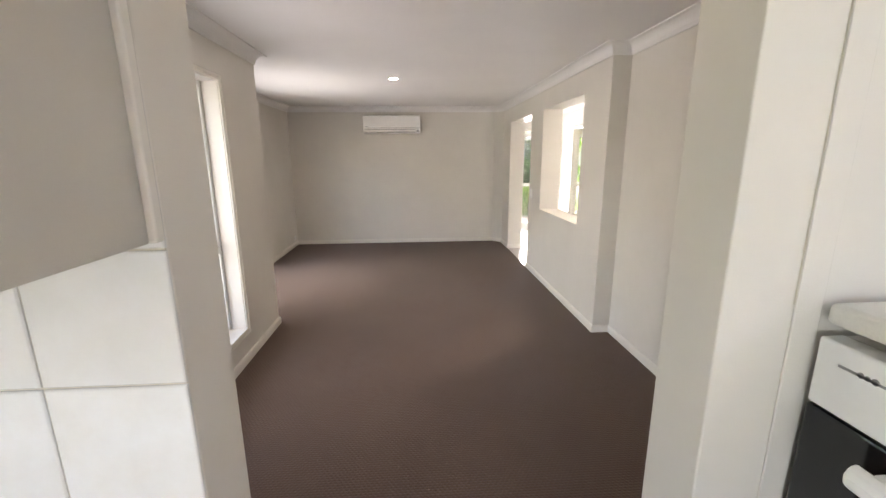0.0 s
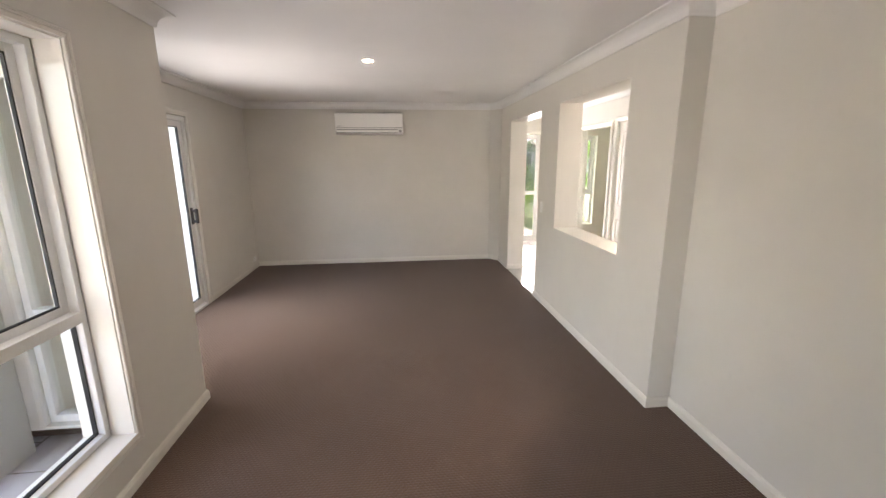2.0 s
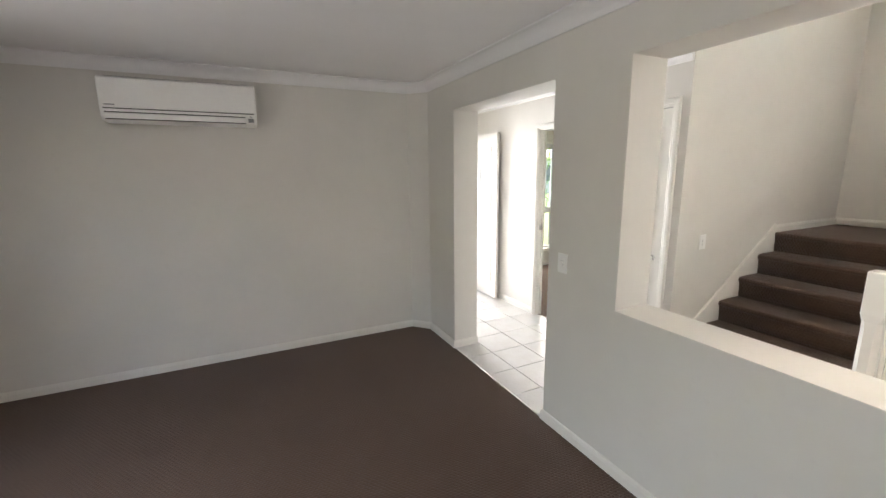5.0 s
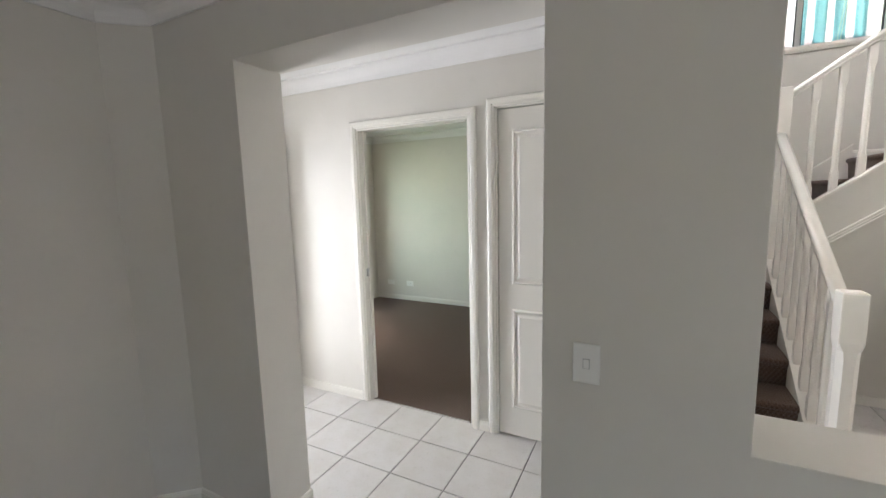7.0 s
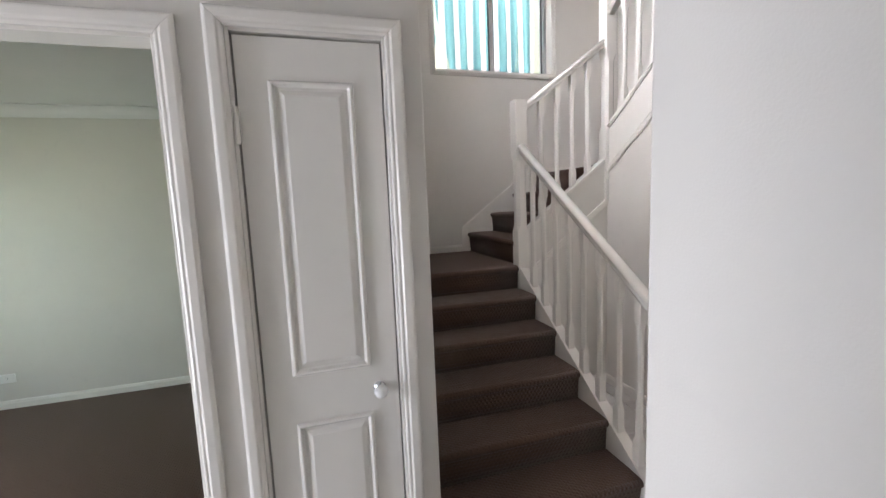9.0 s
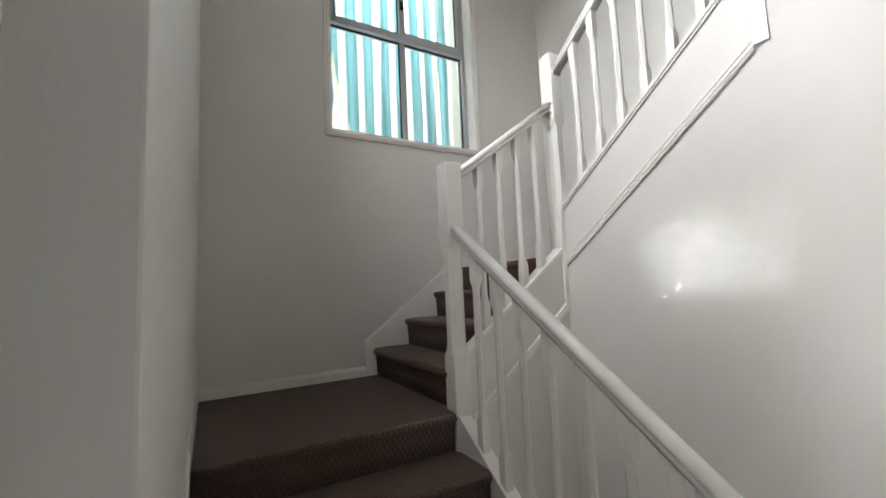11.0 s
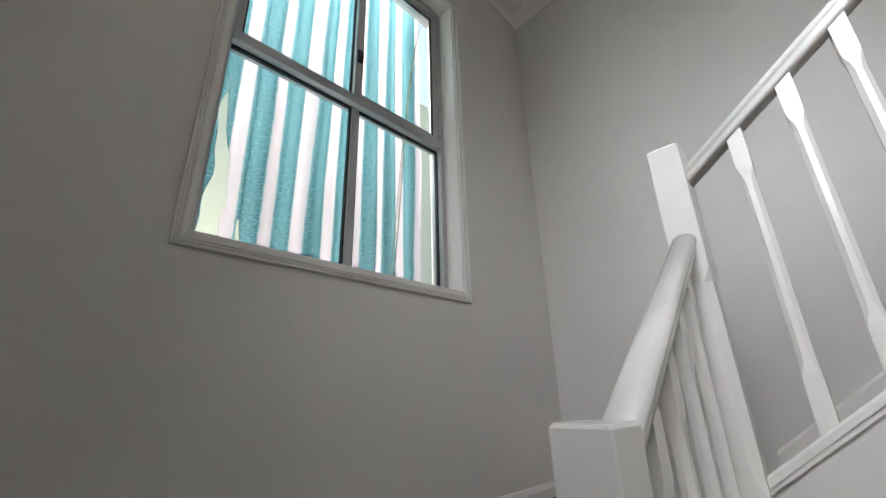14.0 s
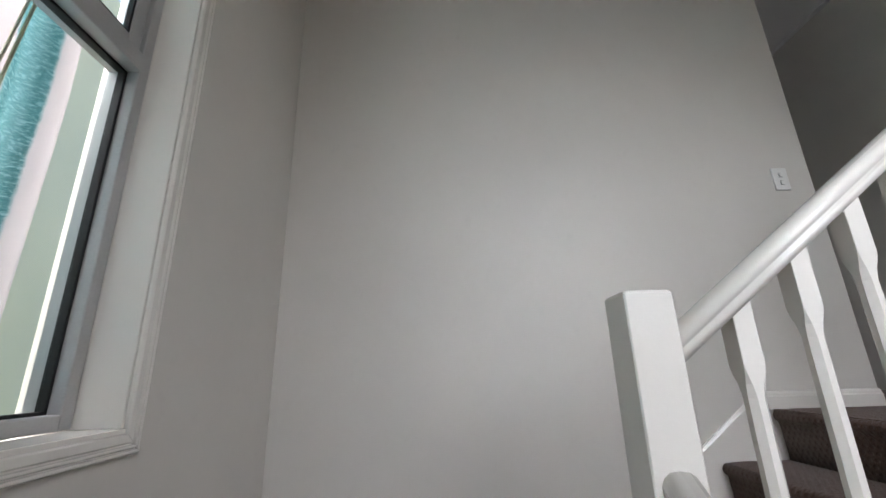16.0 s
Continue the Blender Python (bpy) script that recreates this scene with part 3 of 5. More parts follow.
def sash_window(name, axis, a, u0, u1, z0, z1, um, zt, out, label, frame_mat, latch=True, sill=True):
    """Aluminium window: two sliding panes over two fixed ones. out: the way to the outside (+1, -1) along the axis; a: plane of the panes."""
    root = anchor(name, *((a, (u0 + u1) / 2, z0) if axis == "x" else ((u0 + u1) / 2, a, z0)))
    tagged(root, label, "window", kind="structure")

    def bx(bb, d0, d1, ua, ub, za, zb, slot=0):
        d0, d1 = sorted((a + out * d0, a + out * d1))
        return bb.box(d0, d1, ua, ub, za, zb, slot) if axis == "x" else bb.box(ua, ub, d0, d1, za, zb, slot)

    fr = Build()
    w = 0.032
    bx(fr, -0.035, 0.05, u0, u0 + w, z0, z1)
    bx(fr, -0.035, 0.05, u1 - w, u1, z0, z1)
    bx(fr, -0.035, 0.05, u0 + w, u1 - w, z0, z0 + w)
    bx(fr, -0.035, 0.05, u0 + w, u1 - w, z1 - w, z1)
    bx(fr, -0.042, 0.045, u0 + w, u1 - w, zt - 0.026, zt + 0.026)
    bx(fr, -0.012, 0.03, um - 0.02, um + 0.02, z0 + w, zt - 0.026)
    under(fr.make("frame", frame_mat, bevel=0.003), root)
    sash = Build()
    for (ua, ub), d in (((u0 + w, um + 0.022), -0.022), ((um - 0.022, u1 - w), 0.008)):
        bx(sash, d, d + 0.022, ua, ua + 0.04, zt + 0.026, z1 - w)
        bx(sash, d, d + 0.022, ub - 0.04, ub, zt + 0.026, z1 - w)
        bx(sash, d, d + 0.022, ua + 0.04, ub - 0.04, zt + 0.026, zt + 0.062)
        bx(sash, d, d + 0.022, ua + 0.04, ub - 0.04, z1 - w - 0.035, z1 - w)
    under(sash.make("sash", frame_mat, bevel=0.002), root)
    gas = Build()
    lights = [(u0 + w, um - 0.02, z0 + w, zt - 0.026, -0.004, 0.016), (um + 0.02, u1 - w, z0 + w, zt - 0.026, -0.004, 0.016)]
    lights += [(u0 + w + 0.04, um - 0.018, zt + 0.062, z1 - w - 0.035, -0.018, -0.004), (um + 0.018, u1 - w - 0.04, zt + 0.062, z1 - w - 0.035, 0.012, 0.026)]
    for ua, ub, za, zb, d0, d1 in lights:
        for q in ((ua, ua + 0.007, za, zb), (ub - 0.007, ub, za, zb), (ua + 0.007, ub - 0.007, za, za + 0.007), (ua + 0.007, ub - 0.007, zb - 0.007, zb)):
            bx(gas, d0, d1, *q)
    under(gas.make("gasket", RUBBER), root)
    for ua, ub, za, zb, d0, d1 in lights:
        pane = bx(Build(), (d0 + d1) / 2 - 0.002, (d0 + d1) / 2 + 0.002, ua + 0.005, ub - 0.005, za + 0.005, zb - 0.005).make("pane", GLASS)
        pane.visible_shadow = False
        under(pane, root)
    if latch:
        lt = Build()
        zl = zt + 0.26
        bx(lt, -0.036, -0.022, um - 0.016, um + 0.016, zl, zl + 0.075)
        bx(lt, -0.050, -0.036, um - 0.009, um + 0.007, zl + 0.018, zl + 0.058)
        under(lt.make("latch", BLACK, bevel=0.003), root)
    return root


# dining window with its lining, and the stair window
sash_window("window_1", "x", -1.575, W0 + 0.012, W1 - 0.012, WZ0 + 0.02, WZ1 - 0.012, 1.385, 0.905, -1,
            "white aluminium sliding window over fixed panes looking to the courtyard", ALU)
b = Build()
b.box(-1.535, -1.418, W0, W1, WZ0, WZ0 + 0.018)
b.box(-1.535, -1.43, W0, W0 + 0.012, WZ0 + 0.018, WZ1)
b.box(-1.535, -1.43, W1 - 0.012, W1, WZ0 + 0.018, WZ1)
b.box(-1.535, -1.43, W0 + 0.012, W1 - 0.012, WZ1 - 0.012, WZ1)
surround(b, "x", -1.43, 1, W0 + 0.006, W1 - 0.006, WZ0 + 0.006, WZ1 - 0.006, 0.042, 0.016, True)
tagged(b.make("window_1_lining", TRIM, bevel=0.0015, segments=1), "white gloss timber window reveal and sill", "window frame", kind="structure")

SY0, SY1, SZ0, SZ1 = 2.805, 4.07, 2.785, 4.80
sash_window("window_2", "x", 5.375, SY0 + 0.012, SY1 - 0.012, SZ0 + 0.018, SZ1 - 0.012, 3.425, 3.715, 1,
            "grey aluminium sliding window high over the stairs", GREY_ALU)
b = Build()
b.box(5.228, 5.34, SY0, SY1, SZ0, SZ0 + 0.016)
b.box(5.235, 5.34, SY0, SY0 + 0.012, SZ0 + 0.016, SZ1)
b.box(5.235, 5.34, SY1 - 0.012, SY1, SZ0 + 0.016, SZ1)
b.box(5.235, 5.34, SY0 + 0.012, SY1 - 0.012, SZ1 - 0.012, SZ1)
surround(b, "x", 5.235, -1, SY0 + 0.006, SY1 - 0.006, SZ0 + 0.006, SZ1 - 0.006, 0.045, 0.016, True)
tagged(b.make("window_2_lining", TRIM, bevel=0.0015, segments=1), "white timber reveal and moulded surround", "window frame", kind="structure")

sash_window("window_3", "y", 8.47, 4.29, 5.03, 0.285, 2.04, 4.66, 0.92, 1, "white aluminium bedroom window", ALU)
b = Build()
b.box(4.28, 5.04, 8.342, 8.44, 0.27, 0.286)
surround(b, "y", 8.35, -1, 4.286, 5.034, 0.276, 2.044, 0.045, 0.016, True)
tagged(b.make("window_3_lining", TRIM), "white timber window surround", "window frame", kind="structure")

# Out of view: a window added so that light reaches the stairwell.
sash_window("window_6", "y", 4.905, 3.0, 4.1, 3.3, 4.75, 3.55, 3.90, 1, "unseen white aluminium window added high above the stairs for light", ALU, False)
# This one is out of view, added only to light the bedroom.
sash_window("window_7", "y", 8.47, 3.31, 3.89, 0.285, 2.04, 3.6, 0.92, 1, "white aluminium bedroom window", ALU, False)

# narrow window in the return wall
root = tagged(anchor("window_4", -2.1, 2.84, 0.02), "narrow white framed window beside the courtyard pier", "window", kind="structure")
b = Build()
for q in ((-2.262, -2.222, 0.023, 2.077), (-1.983, -1.943, 0.023, 2.077), (-2.222, -1.983, 0.023, 0.07), (-2.222, -1.983, 2.03, 2.077), (-2.222, -1.983, 0.70, 0.76)):
    b.box(q[0], q[1], 2.80, 2.87, q[2], q[3])
under(b.make("frame", ALU, bevel=0.003), root)
for z0, z1 in ((0.068, 0.702), (0.758, 2.032)):
    pane = Build().box(-2.224, -1.981, 2.833, 2.837, z0, z1).make("pane", GLASS)
    pane.visible_shadow = False
    under(pane, root)

# sliding door to the courtyard
root = tagged(anchor("sliding_door", -2.36, (SD0 + SD1) / 2, 0), "white aluminium framed glass sliding door, closed", "sliding door", kind="structure")
b = Build()
b.box(-2.45, -2.30, SD0 + 0.003, SD0 + 0.045, 0.002, 2.057)
b.box(-2.45, -2.30, SD1 - 0.045, SD1 - 0.003, 0.002, 2.057)
b.box(-2.45, -2.30, SD0 + 0.045, SD1 - 0.045, 2.01, 2.057)
b.box(-2.45, -2.275, SD0 + 0.045, SD1 - 0.045, 0.002, 0.024)
b.box(-2.372, -2.364, SD0 + 0.045, SD1 - 0.045, 0.024, 0.042)
under(b.make("frame", ALU, bevel=0.002), root)
mid = 4.13
for name, y0, y1, x0 in (("fixed_panel", SD0 + 0.045, mid + 0.04, -2.42), ("sliding_panel", mid - 0.04, SD1 - 0.045, -2.358)):
    b = Build()
    b.box(x0, x0 + 0.036, y0, y0 + 0.06, 0.028, 2.008)
    b.box(x0, x0 + 0.036, y1 - 0.06, y1, 0.028, 2.008)
    b.box(x0, x0 + 0.036, y0 + 0.06, y1 - 0.06, 0.028, 0.098)
    b.box(x0, x0 + 0.036, y0 + 0.06, y1 - 0.06, 1.95, 2.008)
    panel = under(b.make(name, ALU, bevel=0.003), root)
    g = Build()
    for q in ((y0 + 0.06, y0 + 0.067, 0.098, 1.95), (y1 - 0.067, y1 - 0.06, 0.098, 1.95), (y0 + 0.067, y1 - 0.067, 0.098, 0.105), (y0 + 0.067, y1 - 0.067, 1.943, 1.95)):
        g.box(x0 + 0.006, x0 + 0.03, *q)
    under(g.make("gasket", RUBBER), root)
    pane = Build().box(x0 + 0.015, x0 + 0.02, y0 + 0.06, y1 - 0.06, 0.098, 1.95).make("pane", GLASS)
    pane.visible_shadow = False
    under(pane, root)
b = Build()
y = SD1 - 0.075
b.box(-2.322, -2.308, y - 0.022, y + 0.022, 0.93, 1.11)
b.box(-2.308, -2.262, y - 0.016, y + 0.016, 0.95, 0.975)
b.box(-2.308, -2.262, y - 0.016, y + 0.016, 1.065, 1.09)
b.box(-2.278, -2.254, y - 0.02, y + 0.02, 0.94, 1.10)
under(b.make("handle", BLACK, bevel=0.006, segments=3), root)
b = Build()
surround(b, "x", -2.29, 1, SD0, SD1, 0, 2.06, 0.055, 0.016)
tagged(b.make("sliding_door_architrave", TRIM), "white moulded architrave of the sliding door", "door frame", kind="structure")

# wooden sill lining of the pass-through is painted plaster; a metal edge where tile meets carpet
tagged(Build().box(1.492, 1.502, 4.834, 6.079, 0.0, 0.005).box(2.748, 2.758, 5.62, 6.40, 0, 0.005).make("carpet_edge_strip", CHROME), "thin metal carpet edge strip", "trim", kind="structure")


# ---- staircase ----
stairs = tagged(anchor("staircase", 2.8, 4.3, 0), "carpeted staircase with white painted balustrade, turning twice", "staircase", kind="structure")


def step_ring(rise, depth):
    """Outline of one carpeted step: (back from the nosing, up from its tread)."""
    arc = [(0.021 + 0.021 * math.cos(math.radians(a)), -0.024 + 0.022 * math.sin(math.radians(a))) for a in (250, 225, 200, 180, 160, 140, 115, 95)]
    return [(depth, -rise), (0.026, -rise), (0.022, -rise * 0.6), (0.017, -0.05)] + arc + [(0.09, 0.0015), (depth, 0)]


def step(name, origin, back, across, width, rise, depth):
    o, bk, ac = Vector(origin), Vector(back), Vector(across)
    ring = step_ring(rise, depth)
    ra = [o + bk * a + Vector((0, 0, h)) for a, h in ring]
    ob = Build().prism(ra, [p + ac * width for p in ra]).make(name, CARPET, uv=flat_uv)
    for poly in ob.data.polygons:
        poly.use_smooth = len(poly.vertices) == 4 and abs(poly.normal.z) < 0.98
    return under(ob, stairs)


for k in range(1, 6):
    step("tread", (X1 + G1 * (k - 1), 3.789, R1 * k), (1, 0, 0), (0, 1, 0), 1.068, R1, G1 + 0.04)
step("landing", (X1 + G1 * 5, 3.77, L1), (1, 0, 0), (0, 1, 0), 1.10, R1, 5.235 - X1 - G1 * 5)
for k in range(1, 4):
    step("tread", (4.195, 3.80 - G * (k - 1), L1 + R2 * k), (0, -1, 0), (1, 0, 0), 1.025, R2, G + 0.04)
step("landing", (4.195, 3.80 - G * 3, L2), (0, -1, 0), (1, 0, 0), 1.04, R2, 3.05 - 2.013)
for k in range(1, 6):
    step("tread", (4.21 - 0.2475 * (k - 1), 2.03, L2 + R3 * k), (-1, 0, 0), (0, 1, 0), 0.915, R3, 0.2475 + 0.04)


def post_rings(x, y, w, rows):
    """Rows of (height, chamfer, waist): a square post whose arrises are cut away and whose middle is drawn in."""
    rings = []
    for z, c, waist in rows:
        h = w / 2 - waist
        rings.append([(x + sx, y + sy, z) for sx, sy in ((h, -h + c), (h, h - c), (h - c, h), (-h + c, h), (-h, h - c), (-h, -h + c), (-h + c, -h), (h - c, -h))])
    return rings


def newel(x, y, z0, z1, cuts):
    """Stop-chamfered newel; cuts: the stretches (from, to) that are chamfered."""
    rows = [(z0, 0.003, 0)]
    for a, c in cuts:
        rows += [(a, 0.003, 0), (a + 0.015, 0.008, 0.0015), (a + 0.04, 0.017, 0.0045), (a + 0.08, 0.022, 0.0045)]
        rows += [(c - 0.08, 0.022, 0.0045), (c - 0.04, 0.017, 0.0045), (c - 0.015, 0.008, 0.0015), (c, 0.003, 0)]
    rows += [(z1 - 0.006, 0.003, 0), (z1, 0.006, 0.003)]
    return under(Build().loft(post_rings(x, y, 0.092, rows)).make("newel_post", TRIM), stairs)


N0, N1, N2 = (2.745, 3.75), (4.166, 3.75), (4.166, 2.98)
newel(*N0, -0.006, 1.087, [(0.32, 0.86)])
newel(*N1, 0.86, 2.258, [(1.30, 1.86)])
newel(*N2, 1.50, 3.034, [(2.05, 2.62)])
newel(3.09, 2.98, nose3(3.16) + 0.02, 3.78, [(3.0, 3.42)])

RAIL = [(a * 1.02, h * 1.02) for a, h in [(-0.024, 0), (0.024, 0), (0.026, 0.016), (0.022, 0.022), (0.031, 0.030), (0.032, 0.042), (0.027, 0.053), (0.016, 0.061), (0, 0.063), (-0.016, 0.061), (-0.027, 0.053), (-0.032, 0.042), (-0.031, 0.030), (-0.022, 0.022), (-0.026, 0.016)]]
CAP = [(-0.036, 0), (0.036, 0), (0.036, 0.020), (0.030, 0.026), (-0.030, 0.026), (-0.036, 0.020)]


def flight_rail(p_rail0, p_rail1, p_cap0, p_cap1, side, count):
    """Handrail, capping and balusters between two newels. side: the level way across."""
    bb = Build().sweep(RAIL, p_rail0, p_rail1, side)
    rail = bb.make("handrail", TRIM)
    for poly in rail.data.polygons:
        poly.use_smooth = len(poly.vertices) == 4
    under(rail, stairs)
    under(Build().sweep(CAP, p_cap0, p_cap1, side).make("capping", TRIM, bevel=0.002), stairs)
    for i in range(count):
        f = (i + 1) / (count + 1)
        lo, hi = Vector(p_cap0).lerp(Vector(p_cap1), f), Vector(p_rail0).lerp(Vector(p_rail1), f)
        z0, z1 = lo.z + 0.005, hi.z + 0.02
        turn = ((0.125, 0.0012, 0), (0.140, 0.003, 0.0008), (0.158, 0.0075, 0.0028), (0.182, 0.0105, 0.0038), (0.230, 0.0108, 0.0034))
        rows = [(z0, 0.0012, 0)] + [(z0 + h, c, q) for h, c, q in turn] + [(z1 - h, c, q) for h, c, q in reversed(turn)] + [(z1, 0.0012, 0)]
        under(Build().loft(post_rings(lo.x, lo.y, 0.041, rows)).make("baluster", TRIM), stairs)


flight_rail((2.791, 3.75, 0.944), (4.12, 3.75, 1.876), (2.791, 3.75, nose1(2.791) - 0.045), (4.12, 3.75, nose1(4.12) - 0.045), (0, 1, 0), 8)
under(Build().sweep([(0, -0.30), (0.012, -0.30), (0.012, 0.0), (0, 0.0)], (2.75, 3.776, nose1(2.75) - 0.01), (4.12, 3.776, nose1(4.12) - 0.01), (0, 1, 0)).make("string_board", TRIM), stairs)
flight_rail((4.166, 3.704, 2.175), (4.166, 3.026, 2.668), (4.166, 3.704, nose2(3.704) - 0.005), (4.166, 3.026, nose2(3.026) - 0.005), (1, 0, 0), 4)
flight_rail((4.12, 2.98, 2.895), (3.136, 2.98, 3.632), (4.12, 2.98, nose3(4.12) + 0.025), (3.136, 2.98, nose3(3.136) + 0.025), (0, 1, 0), 6)

# mouldings below the cappings
BEAD = [(a, h * 1.2) for a, h in [(0, 0), (0.012, 0.002), (0.014, 0.010), (0.010, 0.014), (0.014, 0.018), (0.014, 0.028), (0.010, 0.032), (0.014, 0.038), (0.012, 0.048), (0, 0.05)]]
b = Build()
b.sweep(BEAD, (4.135, 3.0, 1.712), (3.10, 3.0, 2.476), (0, 1, 0))
b.sweep([(0, 0), (0.012, 0), (0.012, 0.05), (0, 0.05)], (3.10, 3.0, 2.50), (3.10, 3.0, 3.0), (0, 1, 0), (-1, 0, 0))
b.sweep([(0, 0), (0.010, 0), (0.010, 0.012), (0, 0.012)], (4.135, 3.0, nose3(4.135) + 0.012), (3.12, 3.0, nose3(3.12) + 0.012), (0, 1, 0))
b.sweep(BEAD, (4.135, 3.70, nose2(3.70) - 0.36), (4.135, 3.0, nose2(3.0) - 0.36), (-1, 0, 0))
under(b.make("moulding", TRIM), stairs)

# raking skirtings of the stair walls
def slope_board(bb, p0, p1, out, h0=-0.22, h1=0.095):
    bb.sweep([(0, h0), (0.014, h0), (0.014, h1 - 0.014), (0.008, h1), (0, h1)], p0, p1, out)


b = Build()
slope_board(b, (2.80, 4.87, nose1(2.80)), (4.10, 4.87, nose1(4.10)), (0, -1, 0), -0.25)
slope_board(b, (5.235, 3.86, nose2(3.86)), (5.235, 3.01, nose2(3.01)), (-1, 0, 0))
slope_board(b, (4.24, 2.013, nose3(4.24)), (3.24, 2.013, nose3(3.24)), (0, 1, 0))
b.sweep(SKIRT, (5.235, 4.87, L1), (4.10, 4.87, L1), (0, -1, 0))
b.sweep(SKIRT, (5.235, 3.86, L1), (5.235, 4.87, L1), (-1, 0, 0))
b.sweep(SKIRT, (5.235, 2.013, L2), (5.235, 3.01, L2), (-1, 0, 0))
b.sweep(SKIRT, (4.24, 2.013, L2), (5.235, 2.013, L2), (0, 1, 0))
b.sweep(SKIRT, (2.74, 2.013, UP), (3.24, 2.013, UP), (0, 1, 0))
tagged(b.make("baseboard_stairs", TRIM), "white raking skirting along the stair walls", "trim", kind="structure")


# ---- doors ----
def raised_panel(bb, a, side, u0, u1, z0, z1):
    """A moulded panel on the face x = a: a raised bead, a sunk margin and a raised field."""
    def ring(inset, h):
        return [(a + side * h, u, z) for u, z in ((u0 + inset, z0 + inset), (u1 - inset, z0 + inset), (u1 - inset, z1 - inset), (u0 + inset, z1 - inset))]
    bb.loft([ring(0, 0.0), ring(0.006, 0.009), ring(0.012, 0.010), ring(0.020, 0.0008), ring(0.030, 0.0008), ring(0.046, 0.008)], ends=False)
    r = ring(0.046, 0.008)
    bb.quads(r, [(0, 1, 2, 3)])


cup = tagged(anchor("cupboard_door", 2.73, 5.18, 0.01), "narrow white two-panel cupboard door, closed", "door")
b = Build().box(2.720, 2.755, 4.9662, 5.3898, 0.012, 2.0475)
raised_panel(b, 2.720, -1, 5.055, 5.305, 1.005, 1.925)
raised_panel(b, 2.720, -1, 5.055, 5.305, 0.20, 0.845)
under(b.make("leaf", TRIM, bevel=0.001, segments=1), cup)
b = Build().lathe((2.722, 5.03, 0.925), (-1, 0, 0), [(0, 0.021), (0.004, 0.021), (0.007, 0.014), (0.018, 0.010), (0.026, 0.012)], slot=0)
under(b.make("knob_stem", CHROME, smooth=True), cup)
b = Build().lathe((2.696, 5.03, 0.925), (-1, 0, 0), [(0, 0.010), (0.004, 0.019), (0.012, 0.0235), (0.020, 0.021), (0.026, 0.013), (0.028, 0.004)])
under(b.make("knob", PORCELAIN, smooth=True), cup)
for z in (0.17, 1.74):
    b = Build().cylinder((2.708, 5.395, z - 0.004), (2.708, 5.395, z + 0.104), 0.0065, n=10).box(2.708, 2.722, 5.388, 5.3945, z, z + 0.10)
    under(b.make("hinge", TRIM), cup)

front = tagged(anchor("front_door", 2.65, 7.5, 0.01), "white panelled front door standing open against the wall", "door")
b = Build().box(2.625, 2.663, 7.12, 7.94, 0.012, 2.055)
for y0, y1 in ((7.21, 7.49), (7.57, 7.85)):
    raised_panel(b, 2.625, -1, y0, y1, 0.95, 1.93)
    raised_panel(b, 2.625, -1, y0, y1, 0.20, 0.80)
under(b.make("leaf", TRIM, bevel=0.001, segments=1), front)
b = Build()
b.lathe((2.625, 7.19, 1.02), (-1, 0, 0), [(0, 0.027), (0.008, 0.027), (0.010, 0.011), (0.045, 0.011)])
b.cylinder((2.582, 7.18, 1.02), (2.582, 7.31, 1.02), 0.009, 0.007, 12)
b.lathe((2.625, 7.19, 1.12), (-1, 0, 0), [(0, 0.026), (0.010, 0.024), (0.013, 0.012), (0.02, 0.012)])
b.box(2.6635, 2.666, 7.16, 7.20, 0.95, 1.15)
under(b.make("lever_handle", CHROME, smooth=False), front)
for z in (0.22, 1.05, 1.80):
    under(Build().cylinder((2.618, 7.945, z), (2.618, 7.945, z + 0.1), 0.007, n=10).make("hinge", CHROME), front)
screen = tagged(anchor("screen_door", 2.21, 8.03, 0.01), "white framed security screen door with grey mesh, closed", "screen door")
b = Build()
for q in ((1.822, 1.892, 0.012, 2.05), (2.528, 2.598, 0.012, 2.05), (1.892, 2.528, 0.012, 0.13), (1.892, 2.528, 1.97, 2.05), (1.892, 2.528, 0.93, 1.0)):
    b.box(q[0], q[1], 8.012, 8.045, q[2], q[3])
under(b.make("frame", ALU, bevel=0.003), screen)
for z0, z1 in ((0.13, 0.93), (1.0, 1.97)):
    under(Build().box(1.892, 2.528, 8.026, 8.029, z0, z1).make("mesh_panel", MESH), screen)
under(Build().box(1.832, 1.872, 7.998, 8.012, 0.93, 1.13).box(1.842, 1.856, 7.965, 7.998, 1.02, 1.034).box(1.842, 1.95, 7.962, 7.972, 1.018, 1.036).make("lever_handle", BLACK, bevel=0.003), screen)
# strike plate on the bedroom door frame
strike = tagged(Build().box(2.735, 2.765, 6.4275, 6.4305, 0.97, 1.03).make("strike_plate", CHROME, bevel=0.001), "small metal strike plate on the door jamb", "strike plate")


